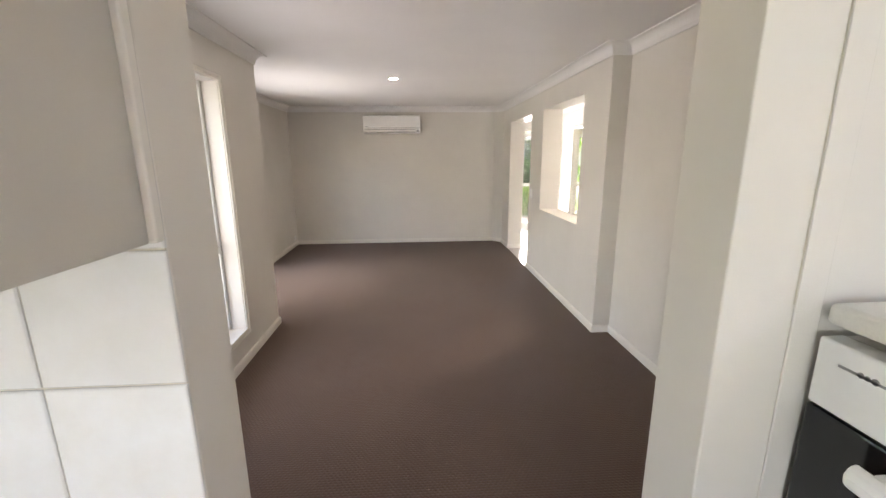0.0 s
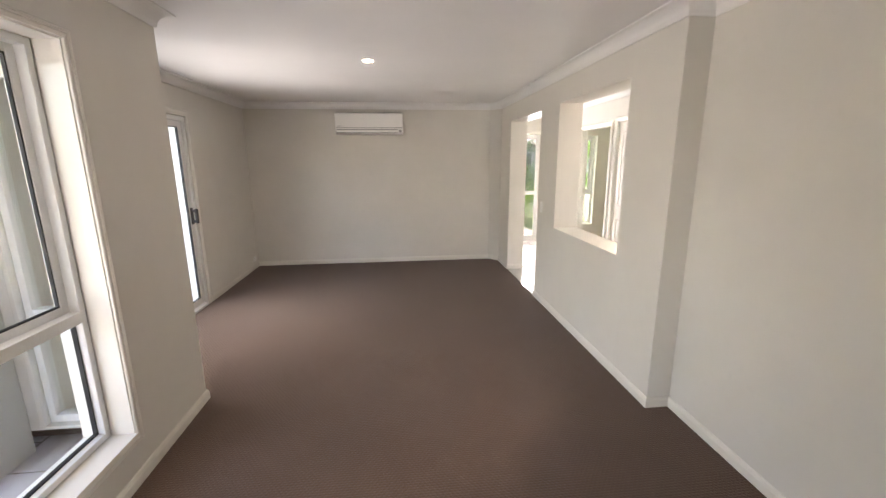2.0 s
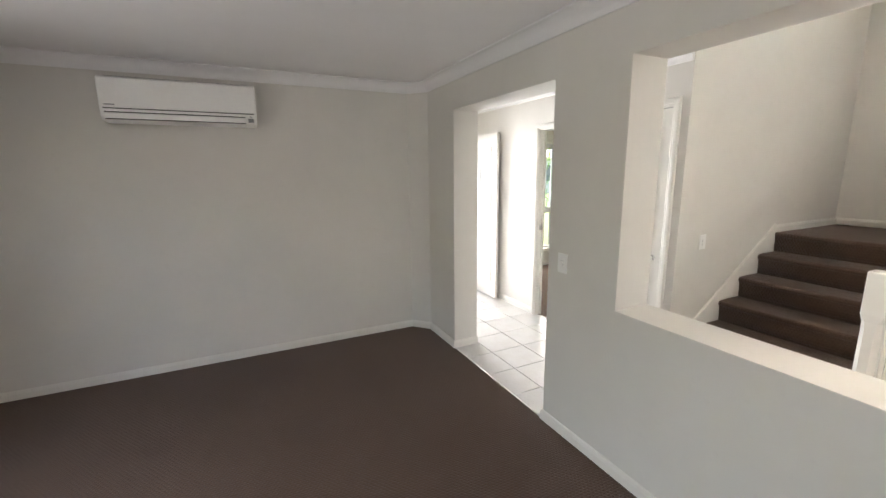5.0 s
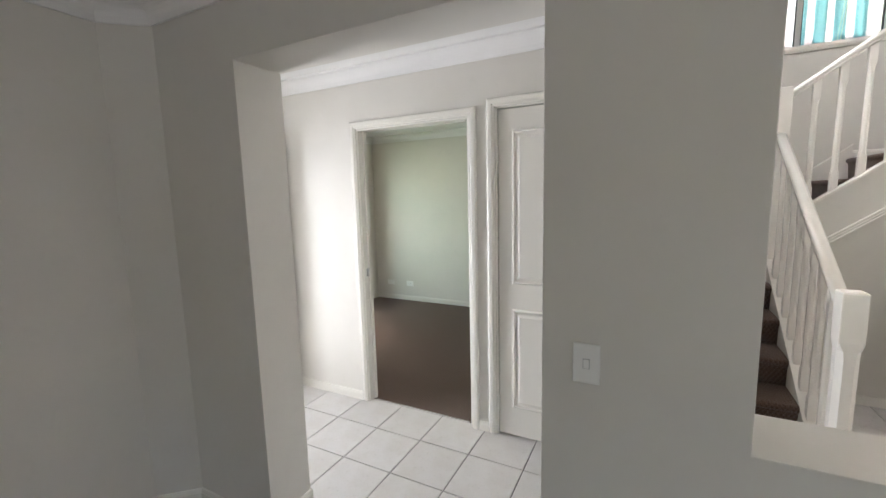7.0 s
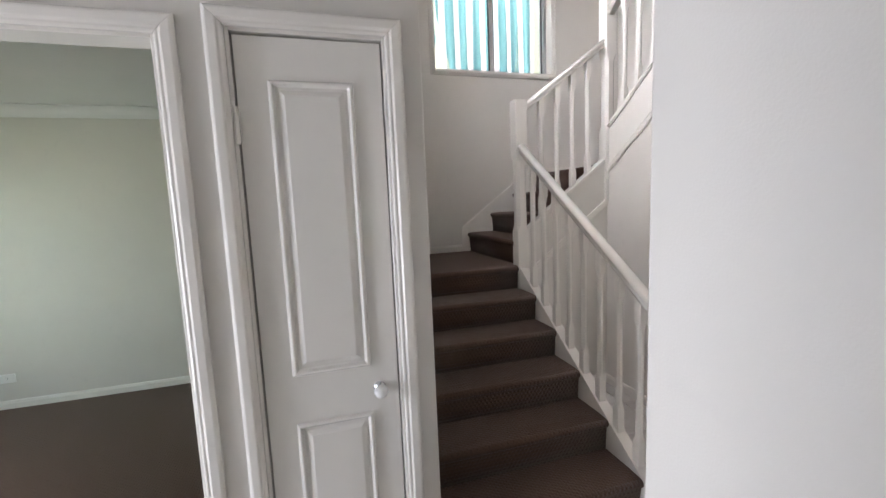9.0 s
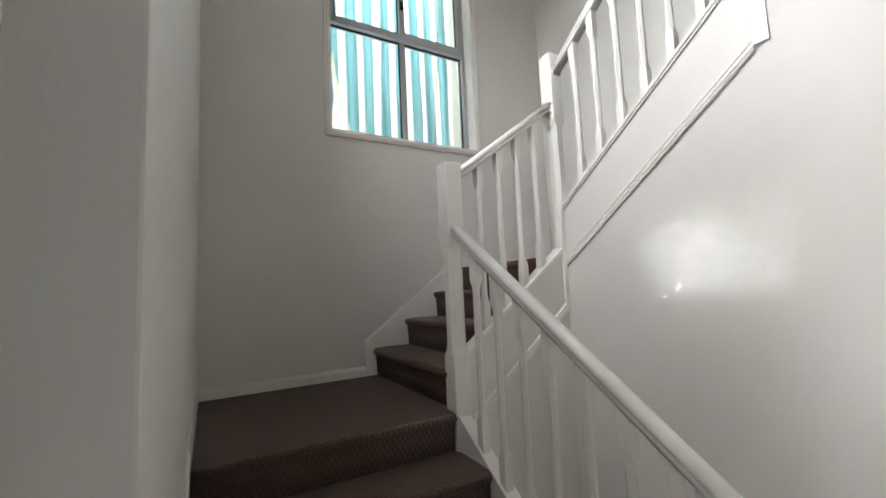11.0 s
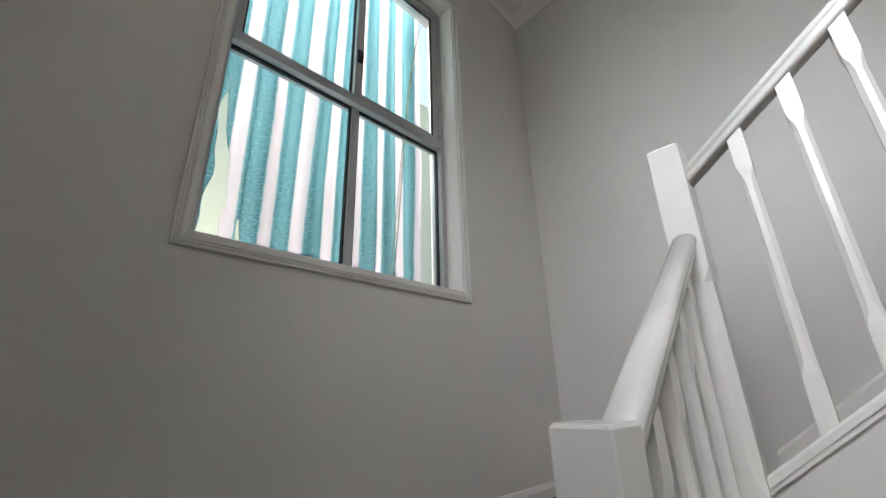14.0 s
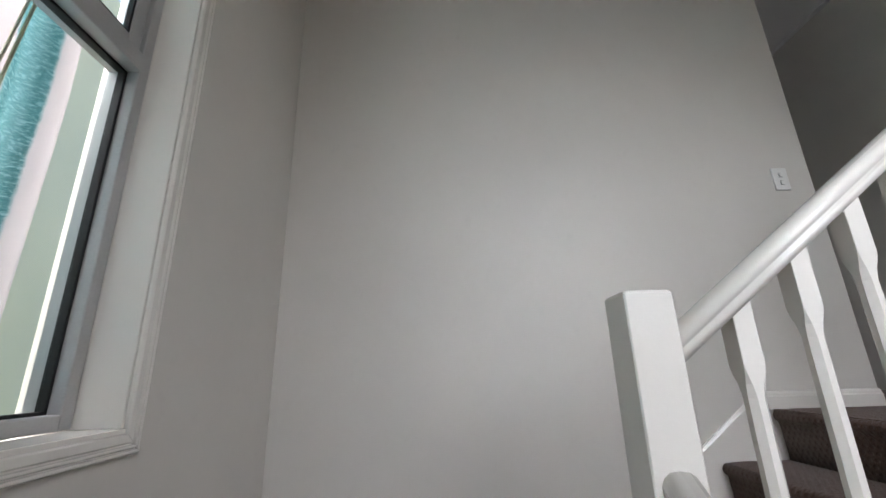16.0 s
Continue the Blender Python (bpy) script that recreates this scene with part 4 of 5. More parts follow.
# ---- fittings ----
def wall_plate(name, axis, a, side, u, z, w, h, rockers, label, category):
    """A switch or outlet plate on a wall face, centred at u, z."""
    root = anchor(name, *((a, u, z) if axis == "x" else (u, a, z)))
    tagged(root, label, category)

    def bx(bb, d0, d1, ua, ub, za, zb):
        d0, d1 = sorted((a + side * d0, a + side * d1))
        return bb.box(d0, d1, ua, ub, za, zb) if axis == "x" else bb.box(ua, ub, d0, d1, za, zb)

    under(bx(Build(), 0, 0.008, u - w / 2, u + w / 2, z - h / 2, z + h / 2).make("plate", PLASTIC, bevel=0.003), root)
    for du, dz, rw, rh in rockers:
        bb = Build()
        bx(bb, 0.008, 0.012, u + du - rw / 2, u + du + rw / 2, z + dz - rh / 2, z + dz + rh / 2)
        under(bb.make("rocker", PLASTIC, bevel=0.0015), root)
        dk = Build()
        bx(dk, 0.0078, 0.0086, u + du - rw / 2 - 0.0015, u + du + rw / 2 + 0.0015, z + dz - rh / 2 - 0.0015, z + dz + rh / 2 + 0.0015)
        under(dk.make("gap", GREY), root)
    return root


wall_plate("light_switch", "x", 1.5, -1, 4.708, 1.078, 0.073, 0.116, [(0, 0, 0.015, 0.026)], "white single light switch on the living room wall", "light switch")
wall_plate("light_switch", "y", 4.87, -1, 3.07, 1.045, 0.073, 0.116, [(0, 0.012, 0.012, 0.018), (0, -0.018, 0.012, 0.018)], "white light switch beside the stairs", "light switch")
wall_plate("light_switch", "y", 2.013, 1, 2.895, 3.74, 0.073, 0.116, [(0, 0.02, 0.014, 0.02), (0, -0.02, 0.014, 0.02)], "white double light switch at the stair top", "light switch")
wall_plate("power_outlet", "x", -2.29, 1, 6.60, 0.15, 0.116, 0.073, [(-0.03, 0.02, 0.012, 0.018), (0.03, 0.02, 0.012, 0.018)], "white double power outlet near the skirting", "power outlet")
wall_plate("power_outlet", "x", 5.46, -1, 8.096, 0.255, 0.116, 0.073, [(-0.03, 0.02, 0.012, 0.018), (0.03, 0.02, 0.012, 0.018)], "white double power outlet on the bedroom wall", "power outlet")
wall_plate("antenna_outlet", "x", 5.46, -1, 7.757, 0.255, 0.116, 0.073, [(0, 0, 0.014, 0.014)], "white television outlet on the bedroom wall", "outlet")


def air_conditioner():
    root = tagged(anchor("air_conditioner", -0.475, 6.764, 1.98), "white wall-mounted split air conditioner", "air conditioner")
    x0, x1, yb = -0.965, 0.012, 6.764
    side = [(0, 0.02), (0, 0.30), (-0.17, 0.302), (-0.205, 0.29), (-0.214, 0.26), (-0.214, 0.085), (-0.205, 0.035), (-0.175, 0.008), (-0.10, 0.0), (-0.03, 0.0)]
    ra = [(x0, yb + a, 1.978 + h) for a, h in side]
    under(Build().prism(ra, [(x1, y, z) for _, y, z in ra]).make("body", PLASTIC, bevel=0.008, segments=3), root)
    panel = Build().box(x0 + 0.006, x1 - 0.006, yb - 0.224, yb - 0.2145, 2.068, 2.262)
    under(panel.make("front_panel", PLASTIC, bevel=0.004, segments=3), root)
    b2 = Build()
    b2.sweep([(0, 0), (0.006, 0.0), (0.010, 0.034), (0.003, 0.036)], (x0 + 0.03, yb - 0.207, 1.997), (x1 - 0.085, yb - 0.207, 1.997), (0, -1, 0))
    under(b2.make("louvre", PLASTIC, bevel=0.001), root)
    # Black strips put the shade into louvre and panel slots; intake bars on top.
    b2 = Build().box(x0 + 0.026, x1 - 0.082, yb - 0.2125, yb - 0.20, 1.990, 1.996).box(x0 + 0.026, x1 - 0.082, yb - 0.2165, yb - 0.20, 2.035, 2.041)
    b2.box(x0 + 0.02, x1 - 0.02, yb - 0.215, yb - 0.19, 2.060, 2.066)
    for i in range(9):
        b2.box(x0 + 0.04, x1 - 0.04, yb - 0.17 + i * 0.016, yb - 0.163 + i * 0.016, 2.279, 2.2815)
    under(b2.make("grille", BLACK), root)
    b2 = Build().box(x1 - 0.062, x1 - 0.024, yb - 0.2165, yb - 0.2135, 2.00, 2.03).box(x1 - 0.05, x1 - 0.036, yb - 0.2165, yb - 0.2135, 2.038, 2.046)
    under(b2.make("display", GREY), root)
    b2 = Build().box(x0 + 0.03, x0 + 0.09, yb - 0.2245, yb - 0.2238, 2.082, 2.090)
    under(b2.make("badge", GREY), root)


air_conditioner()


def downlight(x, y, z):
    root = tagged(anchor("downlight", x, y, z), "round recessed ceiling downlight, switched on", "downlight", "ceiling downlights")
    under(Build().lathe((x, y, z), (0, 0, -1), [(0, 0.056), (0.003, 0.055), (0.005, 0.049), (0.004, 0.044), (0.001, 0.042)], 32).make("bezel", PLASTIC, smooth=True), root)
    under(Build().lathe((x, y, z), (0, 0, -1), [(0.0005, 0.043), (0.0035, 0.0425), (0.0045, 0.036), (0.005, 0.01)], 32).make("diffuser", GLOW, smooth=True), root)


downlight(-0.306, 4.094, H)
# This lit one is never in view; added over the dining end.
downlight(-0.10, 0.75, H)
downlight(4.342, 7.199, H)

# ---- kitchen corner ----
over = tagged(anchor("overhead_cupboard", -0.72, -0.6, 1.34), "cream laminate overhead kitchen cupboard", "kitchen cupboard")
under(Build().box(-1.05, -0.4165, -1.3, -0.2685, 1.462, 2.42).make("body", LAMINATE, bevel=0.002), over)
under(Build().box(-1.05, -0.408, -0.2665, -0.2475, 1.462, 2.42).make("filler_strip", TRIM, bevel=0.003), over)
tower = tagged(anchor("wall_oven", 0.85, -0.6, 0.0), "white and black wall oven in a cream cabinet", "oven")
under(Build().box(0.585, 1.15, -1.2, -0.262, 0.0, 1.295).make("cabinet", LAMINATE, bevel=0.002), tower)
under(Build().box(0.545, 1.15, -1.2, -0.262, 1.318, 1.352).make("benchtop", BENCH, bevel=0.010, segments=4), tower)
under(Build().box(0.546, 0.585, -0.90, -0.260, 1.186, 1.296).make("control_panel", PLASTIC, bevel=0.004, segments=3), tower)
under(Build().box(0.550, 0.585, -0.90, -0.256, 0.55, 1.180).make("oven_door", OVENGLASS, bevel=0.004), tower)
b = Build()
for y in (-0.80, -0.40):
    b.box(0.515, 0.552, y - 0.012, y + 0.012, 1.135, 1.16)
b.sweep([(0, 0), (0.012, -0.004), (0.020, 0.004), (0.022, 0.018), (0.016, 0.03), (0.004, 0.034), (-0.004, 0.02)], (0.515, -0.83, 1.13), (0.515, -0.372, 1.13), (-1, 0, 0))
under(b.make("handle", PLASTIC, bevel=0.004), tower)
b = Build()
for dy, w in ((0, 0.008), (0.010, 0.006), (0.019, 0.007)):
    b.cylinder((0.5462, -0.345 + dy, 1.265), (0.5452, -0.345 + dy, 1.265), w / 1.6, n=16)
b.box(0.5452, 0.5462, -0.361, -0.295, 1.262, 1.266)
under(b.make("badge", GREY), tower)
under(Build().box(0.5135, 0.559, -0.2445, -0.2405, 0.0, 2.42).make("cover_strip", WALL, bevel=0.0015), tower)
under(Build().box(0.5122, 0.5135, -0.2415, -0.2403, 1.34, 2.42).make("gap", PALEGROUT), tower)


# ---- stair window towel ----
def hanging_towel():
    """Cloth pegged outside the stair window, gathered and torn open at one edge."""
    nz = 130
    y_left, y_right, z0, z1 = 4.16, 2.862, 2.78, 4.86
    verts, uvs, faces = [], [], []

    def edges(z):
        """Where the cloth stops and starts again on its way across, at one height."""
        h = (z - 2.80) / 0.74
        mid = 3.945 + 0.012 * math.sin(h * 9) + 0.03 * h
        half = 0.050 * math.sqrt(max(0.0, 1 - h)) * (1 + 0.15 * math.sin(h * 23)) + (0.003 * noise.noise(Vector((z * 40, 1, 0))) if h < 0.98 else 0)
        slit = 0.016 * math.sqrt(max(0.0, 1 - (z - 2.78) / 0.22))
        cut = 3.852 + 0.004 * math.sin(z * 30)
        right = min(mid - half, mid) + 0.004 * noise.noise(Vector((z * 25, 5, 0))) * (h < 0.98)
        return [(y_left, mid + max(half, 0)), (right, cut + slit), (cut - slit, y_right)]

    for strip, nu in ((0, 26), (1, 14), (2, 130)):
        first = len(verts)
        for j in range(nz + 1):
            t = j / nz
            z = z0 + (z1 - z0) * t
            a, c = edges(z)[strip]
            for i in range(nu + 1):
                y0 = a + (c - a) * i / nu
                s = (y_left - y0) / 1.26
                y = y0 + 0.03 * (1 - t) * (s - 0.5) + 0.05 * t * max(0, s - 0.55)
                x = 5.50 + 0.016 * math.sin(s * 34 + t * 1.5) + 0.010 * math.sin(s * 71 + 2.0 * t + 1) + 0.012 * noise.noise(Vector((s * 5, t * 4, 0)))
                if 0.70 < s < 0.82:
                    x -= 0.03 * math.sin((s - 0.70) / 0.12 * math.pi) * (1.15 - 0.4 * t)
                x -= 0.012 * math.exp(-((s - 0.755 - 0.05 * t) / 0.008) ** 2)
                verts.append((x, y, z))
                uvs.append((s * 1.36 + 0.012 * t * math.sin(s * 9), t * 2.1))
        for j in range(nz):
            for i in range(nu):
                k = first + j * (nu + 1) + i
                faces.append((k, k + 1, k + nu + 2, k + nu + 1))
    # turned-up hem along the foot, a second layer behind
    first, nu = len(verts), 110
    for j in range(5):
        for i in range(nu + 1):
            s = 0.27 + 0.73 * i / nu
            y = y_left - s * 1.26 + 0.03 * (s - 0.5)
            z = z0 + 0.018 * j + 0.004 * math.sin(s * 31)
            verts.append((5.512 + 0.016 * math.sin(s * 34) + 0.010 * math.sin(s * 71 + 1), y, z + 0.07 * (j == 4)))
            uvs.append((s * 1.36, j * 0.02))
    for j in range(4):
        for i in range(nu):
            k = first + j * (nu + 1) + i
            faces.append((k, k + 1, k + nu + 2, k + nu + 1))
    me = bpy.data.meshes.new("hanging_towel")
    me.from_pydata(verts, [], faces)
    layer = me.uv_layers.new(name="UVMap")
    for poly in me.polygons:
        poly.use_smooth = True
        for li in poly.loop_indices:
            layer.data[li].uv = uvs[me.loops[li].vertex_index]
    me.materials.append(TOWEL)
    ob = new("hanging_towel", me)
    th = ob.modifiers.new("thickness", "SOLIDIFY")
    th.thickness = 0.003
    return tagged(ob, "teal and white striped cloth hung outside the window", "cloth")


hanging_towel()


def tie_cord():
    """Two thin cords that hang slack from the window head across the cloth."""
    bb = Build()
    for off, r in ((0.0, 0.0035), (0.022, 0.0028)):
        line = [Vector((5.452, 2.889 + (0.226 + off) * f ** 0.8 + 0.012 * math.sin(f * 5), 4.76 - 1.92 * f)) for f in [i / 16 for i in range(17)]]
        for p, q in zip(line, line[1:]):
            bb.cylinder(p, q, r, n=6)
    return tagged(bb.make("tie_cord", CORD, smooth=True), "thin cream cords hanging slack behind the window panes", "cord")


tie_cord()

# ---- outdoors ----
GZ = -0.14
b = Build().box(-400, 400, -400, 400, GZ - 0.5, GZ - 0.012)
tagged(b.make("ground", GRASS), "grassy ground around the house", "ground", kind="structure")
court = tagged(Build().box(-9.0, -1.68, -4.0, 6.0, GZ - 0.3, GZ - 0.006).make("pavement_courtyard", SOIL), "courtyard of grey stamped paving", "pavement", kind="structure")
b = Build()
b.box(-1.96, -1.68, -0.24, 2.70, GZ - 0.1, GZ + 0.05)
tagged(b.make("footing_kerb", RENDER, bevel=0.01), "cream rendered footing along the wall", "kerb", kind="structure")
pier = tagged(Build().box(-2.80, -2.34, 2.44, 2.758, GZ, 2.7).make("wall_pier", RENDER, bevel=0.006), "cream rendered corner pier", "pier", kind="structure")
tagged(Build().box(-2.556, -2.541, 5.06, 6.0, GZ, 2.7).make("wall_outer_skin", RENDER, bevel=0.005), "cream rendered outside wall", "wall", kind="structure")
wall("wall_wing", "y", 6.0, 6.2, -7.5, -2.54, GZ, 5.4, [(-3.67, -2.62, 0.0, 1.905)], RENDER, "cream rendered outside wall of the wing")
tagged(Build().box(-3.72, -2.60, 5.88, 6.0, GZ, -0.03).make("wing_step", RENDER, bevel=0.008), "cream rendered door step", "step", kind="structure")
wing = tagged(anchor("wing_sliding_door", -3.3, 6.06, 0), "white framed sliding door with dark insect mesh", "sliding door", kind="structure")
b = Build()
for x0, x1, z0, z1 in ((-3.668, -3.61, 0.002, 1.903), (-2.69, -2.622, 0.002, 1.903), (-3.61, -2.69, 1.85, 1.903), (-3.61, -2.69, 0.002, 0.06)):
    b.box(x0, x1, 6.005, 6.10, z0, z1)
for x0, x1, z0, z1 in ((-3.61, -3.54, 0.06, 1.85), (-2.76, -2.69, 0.06, 1.85), (-3.54, -2.76, 1.835, 1.85), (-3.54, -2.76, 0.06, 0.175)):
    b.box(x0, x1, 6.02, 6.05, z0, z1)
under(b.make("frame", ALU, bevel=0.003), wing)
under(Build().box(-3.54, -2.76, 6.034, 6.038, 0.175, 1.835).make("mesh_screen", SCREEN), wing)
b = Build()
for i in range(9):
    b.cylinder((-3.467 + i * 0.081, 6.033, 0.745), (-3.467 + i * 0.081, 6.030, 0.745), 0.021, n=14)
under(b.make("marker_dot", ALU), wing)
under(Build().box(-3.575, -3.535, 5.99, 6.02, 0.92, 1.07).make("handle", GREY, bevel=0.004), wing)


def outdoor_cabinet(name, x0, y0, y1, z0, z1, label, legs):
    """White cabinet against the outside wall: body, lid, door seam, feet or bracket."""
    root = tagged(anchor(name, -2.7, (y0 + y1) / 2, z0), label, "cabinet")
    under(Build().box(x0, -2.557, y0, y1, z0, z1 - 0.03).make("body", PLASTIC, bevel=0.008), root)
    under(Build().box(x0 - 0.015, -2.557, y0 - 0.015, y1 + 0.015, z1 - 0.03, z1).make("lid", PLASTIC, bevel=0.006), root)
    under(Build().box(x0 - 0.008, x0, y0 + 0.03, y1 - 0.03, z0 + 0.03, z1 - 0.05).make("door", PLASTIC, bevel=0.004), root)
    for y in (y0 + 0.05, y1 - 0.05):
        if legs:
            under(Build().box(x0 + 0.03, -2.60, y - 0.02, y + 0.02, GZ, z0).make("foot", PLASTIC, bevel=0.003), root)


outdoor_cabinet("storage_cabinet", -2.885, 5.32, 5.80, 0.10, 0.67, "white outdoor storage cabinet standing against the wall", True)
outdoor_cabinet("meter_box", -2.80, 5.34, 5.76, 1.03, 1.57, "white metal meter box fixed to the outside wall", False)


def leaf_quad(bb, p, d, up, length, width, droop):
    """A folded leaf of four faces."""
    d, up = Vector(d).normalized(), Vector(up)
    side = d.cross(up).normalized()
    a = Vector(p)
    m = a + d * length * 0.5 + up * 0.06 * length
    e = a + d * length - Vector((0, 0, droop * length))
    bb.quads([a, m + side * width / 2 - up * 0.1 * width, e, m - side * width / 2 - up * 0.1 * width, m], [(0, 1, 4), (1, 2, 4), (2, 3, 4), (3, 0, 4)])


def tree(x, y, height, spread, seed, leaves, mat, size, name="tree", low=0.25, label="leafy green garden tree"):
    rnd = random.Random(seed)
    root = tagged(anchor(name, x, y, GZ), label, "tree", "garden planting")
    tr = Build()
    tips = []
    top = GZ + height * 0.62
    n = 7
    rows = [[(x + (0.06 + 0.012 * height) * (1 - 0.7 * k / 5) * math.cos(2 * math.pi * i / n) + 0.08 * math.sin(k * 1.3 + seed), y + (0.06 + 0.012 * height) * (1 - 0.7 * k / 5) * math.sin(2 * math.pi * i / n) + 0.06 * math.cos(k + seed), GZ - 0.05 + (top - GZ) * k / 5) for i in range(n)] for k in range(6)]
    tr.loft(rows)
    for k in range(9):
        ang, h = k * 2.4 + seed, low + (0.62 - low) * (k + 1) / 9
        p = Vector((x, y, GZ + height * h))
        q = p + Vector((math.cos(ang), math.sin(ang), 0.7)) * spread * rnd.uniform(0.45, 0.85)
        tr.cylinder(p, q, 0.035, 0.010, 6)
        tips.append(q)
    tips.append(Vector((x, y, GZ + height * 0.85)))
    under(tr.make("trunk", BARK, smooth=True), root)
    cr = Build()
    for _ in range(leaves):
        c = rnd.choice(tips)
        off = Vector((rnd.gauss(0, 1), rnd.gauss(0, 1), rnd.gauss(0, 0.8))) * spread * 0.30
        d = Vector((rnd.uniform(-1, 1), rnd.uniform(-1, 1), rnd.uniform(-0.6, 0.5)))
        leaf_quad(cr, c + off, d, (rnd.uniform(-0.3, 0.3), rnd.uniform(-0.3, 0.3), 1), size * rnd.uniform(0.7, 1.3), size * 0.45, 0.2)
    under(tagged(cr.make("foliage", mat), "dense small green leaves", kind="stuff"), root)


def palm(x, y, height, fronds, length, seed):
    """A clumping palm: arching fronds with many leaflets."""
    rnd = random.Random(seed)
    root = tagged(anchor("palm", x, y, GZ), "green garden palm with arching fronds", "palm", "garden planting")
    tr = Build()
    rows = [[(x + 0.07 * (1 - 0.3 * k / 6) * math.cos(2 * math.pi * i / 8), y + 0.07 * (1 - 0.3 * k / 6) * math.sin(2 * math.pi * i / 8), GZ - 0.05 + height * k / 6) for i in range(8)] for k in range(7)]
    tr.loft(rows)
    under(tr.make("trunk", BARK, smooth=True), root)
    cr = Build()
    for f in range(fronds):
        ang = f * 2.399 + seed
        rise = rnd.uniform(0.25, 1.1)
        d = Vector((math.cos(ang), math.sin(ang), 0))
        prev = Vector((x, y, GZ + height))
        for k in range(1, 19):
            t = k / 18
            p = Vector((x, y, GZ + height)) + d * length * t + Vector((0, 0, length * (rise * t - (0.55 + rise * 0.55) * t * t)))
            cr.cylinder(prev, p, 0.010 * (1.1 - t), 0.010 * (1.05 - t), 4)
            for sgn in (-1, 1):
                side = Vector((-d.y, d.x, 0)) * sgn
                leaf_quad(cr, p, side + d * 0.7 - Vector((0, 0, 0.25)), (0, 0, 1), length * 0.34 * (1.05 - 0.75 * t), 0.035, 0.3)
            prev = p
    under(tagged(cr.make("fronds", LEAF), "arching pinnate palm fronds", kind="stuff"), root)


# courtyard garden, seen by the dining window
for i, (x, y, h, s) in enumerate([(-8.6, 2.4, 4.6, 1.6), (-9.6, 4.8, 5.2, 1.9), (-8.8, 0.2, 4.0, 1.5), (-10.2, -2.0, 5.0, 1.9), (-11.5, 7.5, 6.0, 2.3)]):
    tree(x, y, h, s, 11 + i, 2600, LEAF if i % 2 else DARKLEAF, 0.17)
rnd = random.Random(21)
b = Build()
for _ in range(420):
    x, y = -1.98 - abs(rnd.gauss(0, 0.8)), rnd.uniform(-0.6, 2.3)
    a = rnd.uniform(0, 6.28)
    leaf_quad(b, (x, y, GZ + 0.003), (math.cos(a), math.sin(a), 0), (0, 0, 1), rnd.uniform(0.02, 0.06), 0.018, -0.05)
tagged(b.make("leaf_litter", DRYLEAF), "dry brown leaf litter on the paving", "leaves", kind="stuff")
# street side, seen by front door and bedroom window
palm(4.55, 10.4, 1.2, 15, 1.6, 3)
palm(3.3, 11.2, 0.7, 14, 1.5, 7)
palm(5.6, 11.6, 1.9, 16, 1.9, 5)
palm(1.3, 11.8, 0.5, 14, 1.4, 9)
for i, (x, y, h, s) in enumerate([(-3.2, 16.5, 4.4, 1.7), (5.6, 16.5, 4.6, 1.8), (9.5, 16.0, 5.0, 2.0), (3.4, 13.0, 1.6, 0.8)]):
    tree(x, y, h, s, 31 + i, 2400, DARKLEAF if i % 2 else LEAF, 0.16, low=0.15)
tagged(Build().box(1.2, 3.0, 8.05, 10.0, GZ - 0.2, -0.03).make("pavement_porch", CONCRETE, bevel=0.01), "pale concrete front porch", "pavement", kind="structure")
# Roof and posts are unseen, added to keep sun out of the hall.
porch = tagged(anchor("porch", 1.9, 8.8, GZ), "unseen porch roof on slim posts, added to block sun at the front door", "porch", kind="structure")
under(Build().box(0.9, 3.3, 8.05, 9.7, 2.56, 2.70).make("roof", RENDER, bevel=0.01), porch)
for x in (1.0, 3.2):
    under(Build().box(x - 0.05, x + 0.05, 9.55, 9.65, GZ, 2.56).make("post", TRIM, bevel=0.005), porch)
tagged(Build().box(-0.6, 3.1, 10.0, 18.0, GZ - 0.1, GZ + 0.002).make("driveway", CONCRETE), "pale concrete driveway", "driveway", kind="structure")
tagged(Build().box(-60, 60, 18.0, 24.0, GZ - 0.1, GZ - 0.004).make("road", ROAD), "grey asphalt street", "road", kind="structure")


def far_house(x, y, w, d):
    root = tagged(anchor("house", x, y, GZ), "white rendered house with grey roof across the street", "house")
    bw = Build().box(x - w / 2, x + w / 2, y, y + d, GZ, 2.6)
    under(bw.make("wall", RENDER), root)
    r = Build().prism([(x - w / 2 - 0.5, y - 0.5, 2.6), (x - w / 2 - 0.5, y + d / 2, 4.4), (x - w / 2 - 0.5, y + d + 0.5, 2.6)], [(x + w / 2 + 0.5, y - 0.5, 2.6), (x + w / 2 + 0.5, y + d / 2, 4.4), (x + w / 2 + 0.5, y + d + 0.5, 2.6)])
    under(r.make("roof", ROOFING), root)
    for k in (-0.3, 0.05, 0.33):
        win = under(Build().box(x + k * w - 0.7, x + k * w + 0.7, y - 0.04, y + 0.01, 0.75, 2.0).make("window", SCREEN, bevel=0.01), root)
        fr = Build()
        for q in ((-0.76, -0.70, 0.69, 2.06), (0.70, 0.76, 0.69, 2.06), (-0.70, 0.70, 0.69, 0.75), (-0.70, 0.70, 2.0, 2.06), (-0.03, 0.03, 0.75, 2.0)):
            fr.box(x + k * w + q[0], x + k * w + q[1], y - 0.06, y - 0.005, q[2], q[3])
        under(fr.make("window_frame", ALU), root)


far_house(3.0, 27.0, 15.0, 9.0)
far_house(-16.0, 28.0, 13.0, 9.0)
far_house(21.0, 28.0, 13.0, 9.0)
# neighbour's wall beyond the stair window
tagged(Build().box(8.4, 8.6, -6.0, 12.0, GZ - 0.1, 7.4).make("neighbour_wall", NEIGHBOUR), "pale green-grey wall of the neighbouring house", "wall", kind="structure")
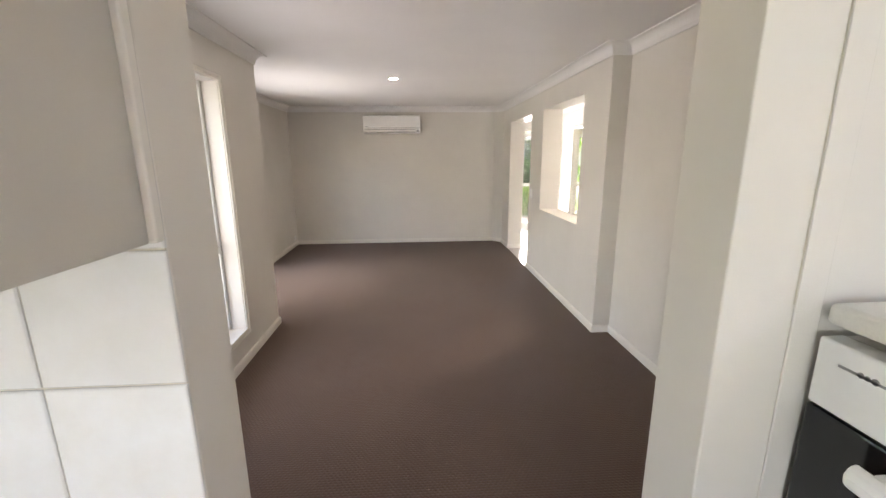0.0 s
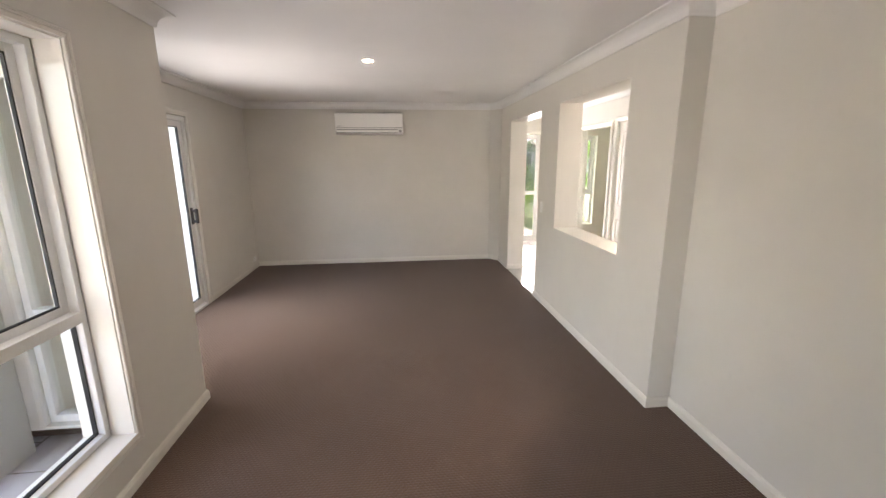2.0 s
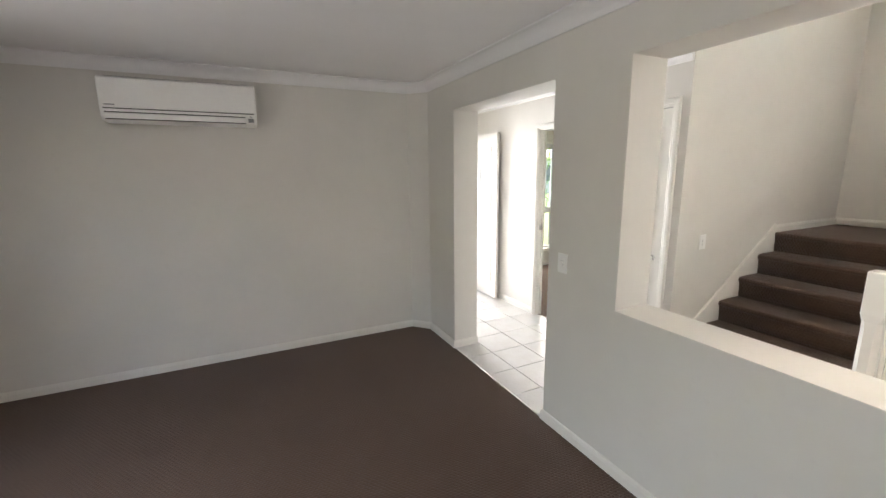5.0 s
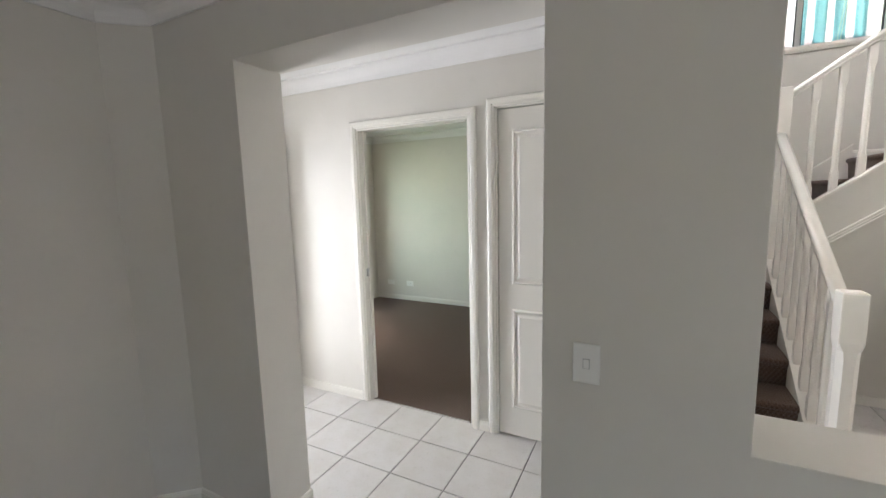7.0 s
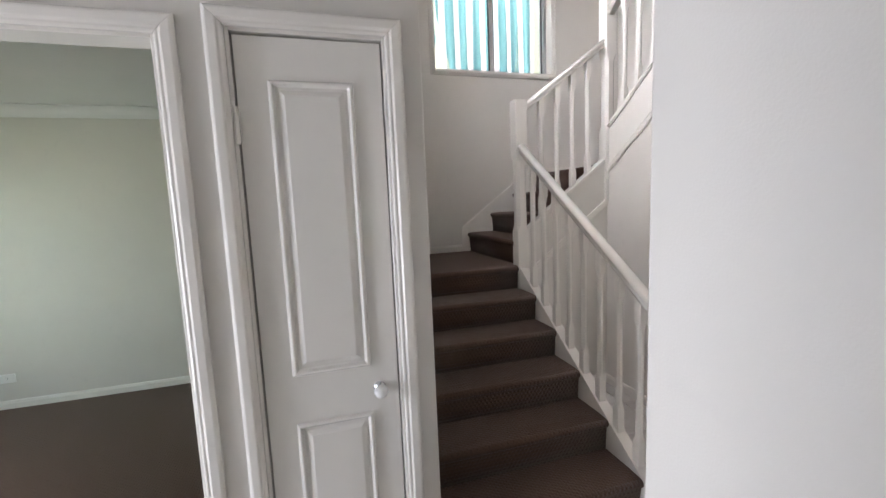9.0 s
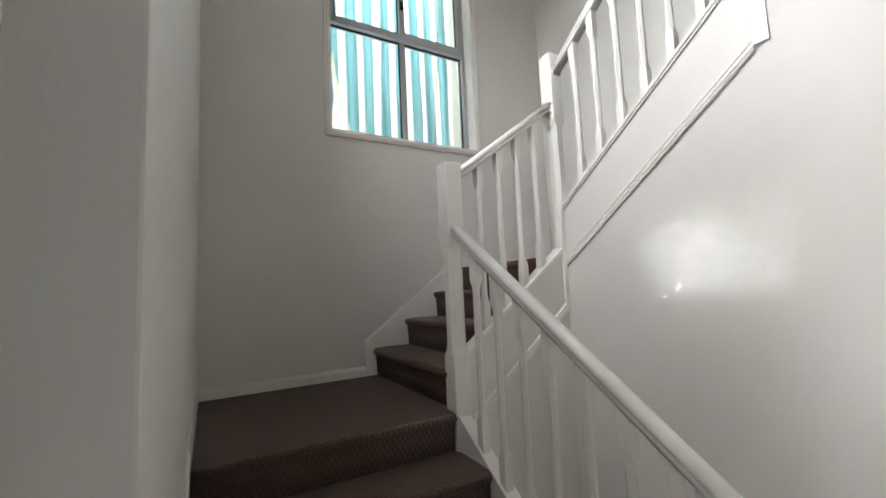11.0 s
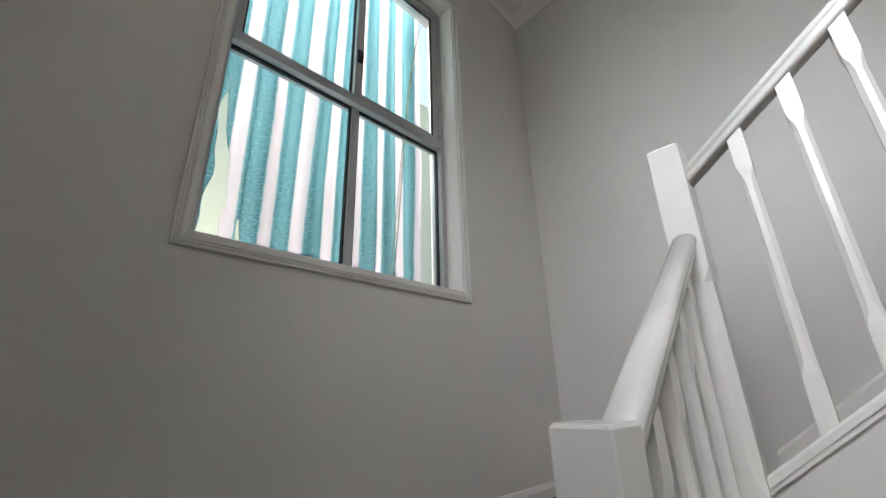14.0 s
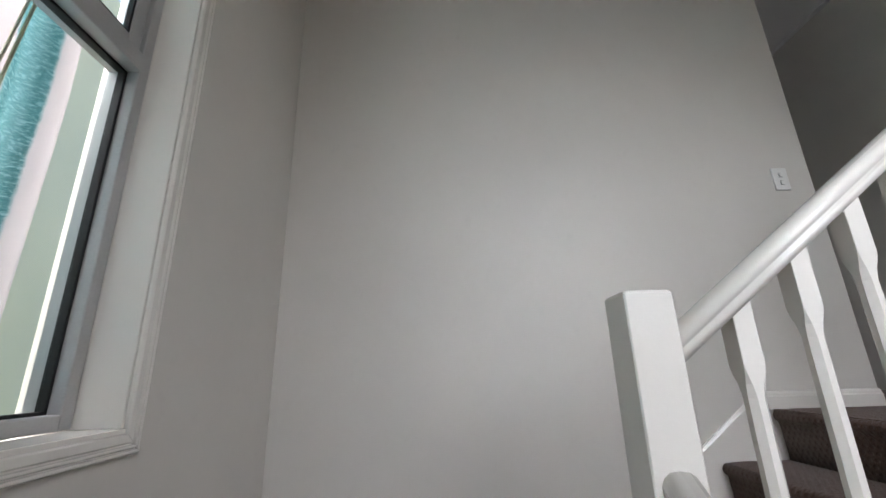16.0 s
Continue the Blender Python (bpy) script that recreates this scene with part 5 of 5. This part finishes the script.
tagged(Build().box(-6.4, -6.34, -4.0, 1.2, GZ, 1.55).make("garden_fence", ALU), "white garden fence", "fence", kind="structure")


# ---- tiles and paving, piece by piece ----
def slab_mesh(name, w, d, h, mat, chamfer=0.004):
    bb = Build()
    a, c = w / 2, d / 2
    bb.loft([[(-a, -c, 0), (a, -c, 0), (a, c, 0), (-a, c, 0)], [(-a, -c, h - chamfer), (a, -c, h - chamfer), (a, c, h - chamfer), (-a, c, h - chamfer)],
             [(-a + chamfer, -c + chamfer, h), (a - chamfer, -c + chamfer, h), (a - chamfer, c - chamfer, h), (-a + chamfer, c - chamfer, h)]])
    return bb.mesh(name, mat)


P = 0.338
cache = {}


def lay_tile(parent, name, x0, x1, y0, y1, z, mat, h=0.010, turn=None):
    key = (round(x1 - x0, 3), round(y1 - y0, 3), mat.name)
    if key not in cache:
        cache[key] = slab_mesh(name, *key[:2], h, mat, 0.0018 if h < 0.02 else 0.006)
    ob = new(name, cache[key])
    ob.matrix_world = Matrix.Translation(((x0 + x1) / 2, (y0 + y1) / 2, z)) @ (turn or Matrix())
    ob.parent = parent
    return ob


xs = [1.503] + [1.752 + P * i for i in range(8)] + [4.14]
ys = [2.95] + [3.126 + P * i for i in range(15)] + [8.05]
rnd = random.Random(2)
for i in range(len(xs) - 1):
    for j in range(len(ys) - 1):
        x0, x1, y0, y1 = xs[i], xs[i + 1], ys[j], ys[j + 1]
        if y1 <= 3.0:
            continue
        cy = (y0 + y1) / 2
        if x0 < 1.6:
            if not 4.834 < cy < 6.079:
                continue
            y0, y1 = max(y0, 4.836), min(y1, 6.077)
        elif x0 > 2.7:
            if cy > 3.72:
                continue
        elif x1 > 2.755 and cy > 3.8:
            x1 = 2.752
        g = 0.0028
        lay_tile(floor_hall, "tile", x0 + g, x1 - g, y0 + g, y1 - g, -0.010 + rnd.uniform(-0.0004, 0.0004), TILE)

# splashback tiles in the kitchen corner
splash = tagged(Build().box(-1.3, -0.414, -0.2455, -0.2405, 0.9, 1.62).make("splashback", PALEGROUT), "white glazed tile splashback", "splashback", kind="structure")
stand = Matrix.Rotation(radians(90), 4, "X")
for i in range(4):
    for j in range(4):
        x1, z0 = -0.409 - 0.2 * i, 0.85 + 0.2 * j
        key = ("splash",)
        if key not in cache:
            cache[key] = slab_mesh("tile", 0.1965, 0.1965, 0.006, WALLTILE, 0.002)
        t = new("tile", cache[key])
        t.matrix_world = Matrix.Translation((x1 - 0.1, -0.2445, z0 + 0.1)) @ stand
        t.parent = splash

# courtyard paving, in staggered courses
for i in range(17):
    for j in range(14):
        x1, y0 = -1.97 - 0.42 * i, -1.9 + 0.56 * j + (0.28 if i % 2 else 0)
        if y0 + 0.55 > 5.85 or i > 15:
            continue
        lay_tile(court, "paver", x1 - 0.412, x1, y0, y0 + 0.552, GZ - 0.03 + rnd.uniform(-0.002, 0.002), PAVE, 0.03)
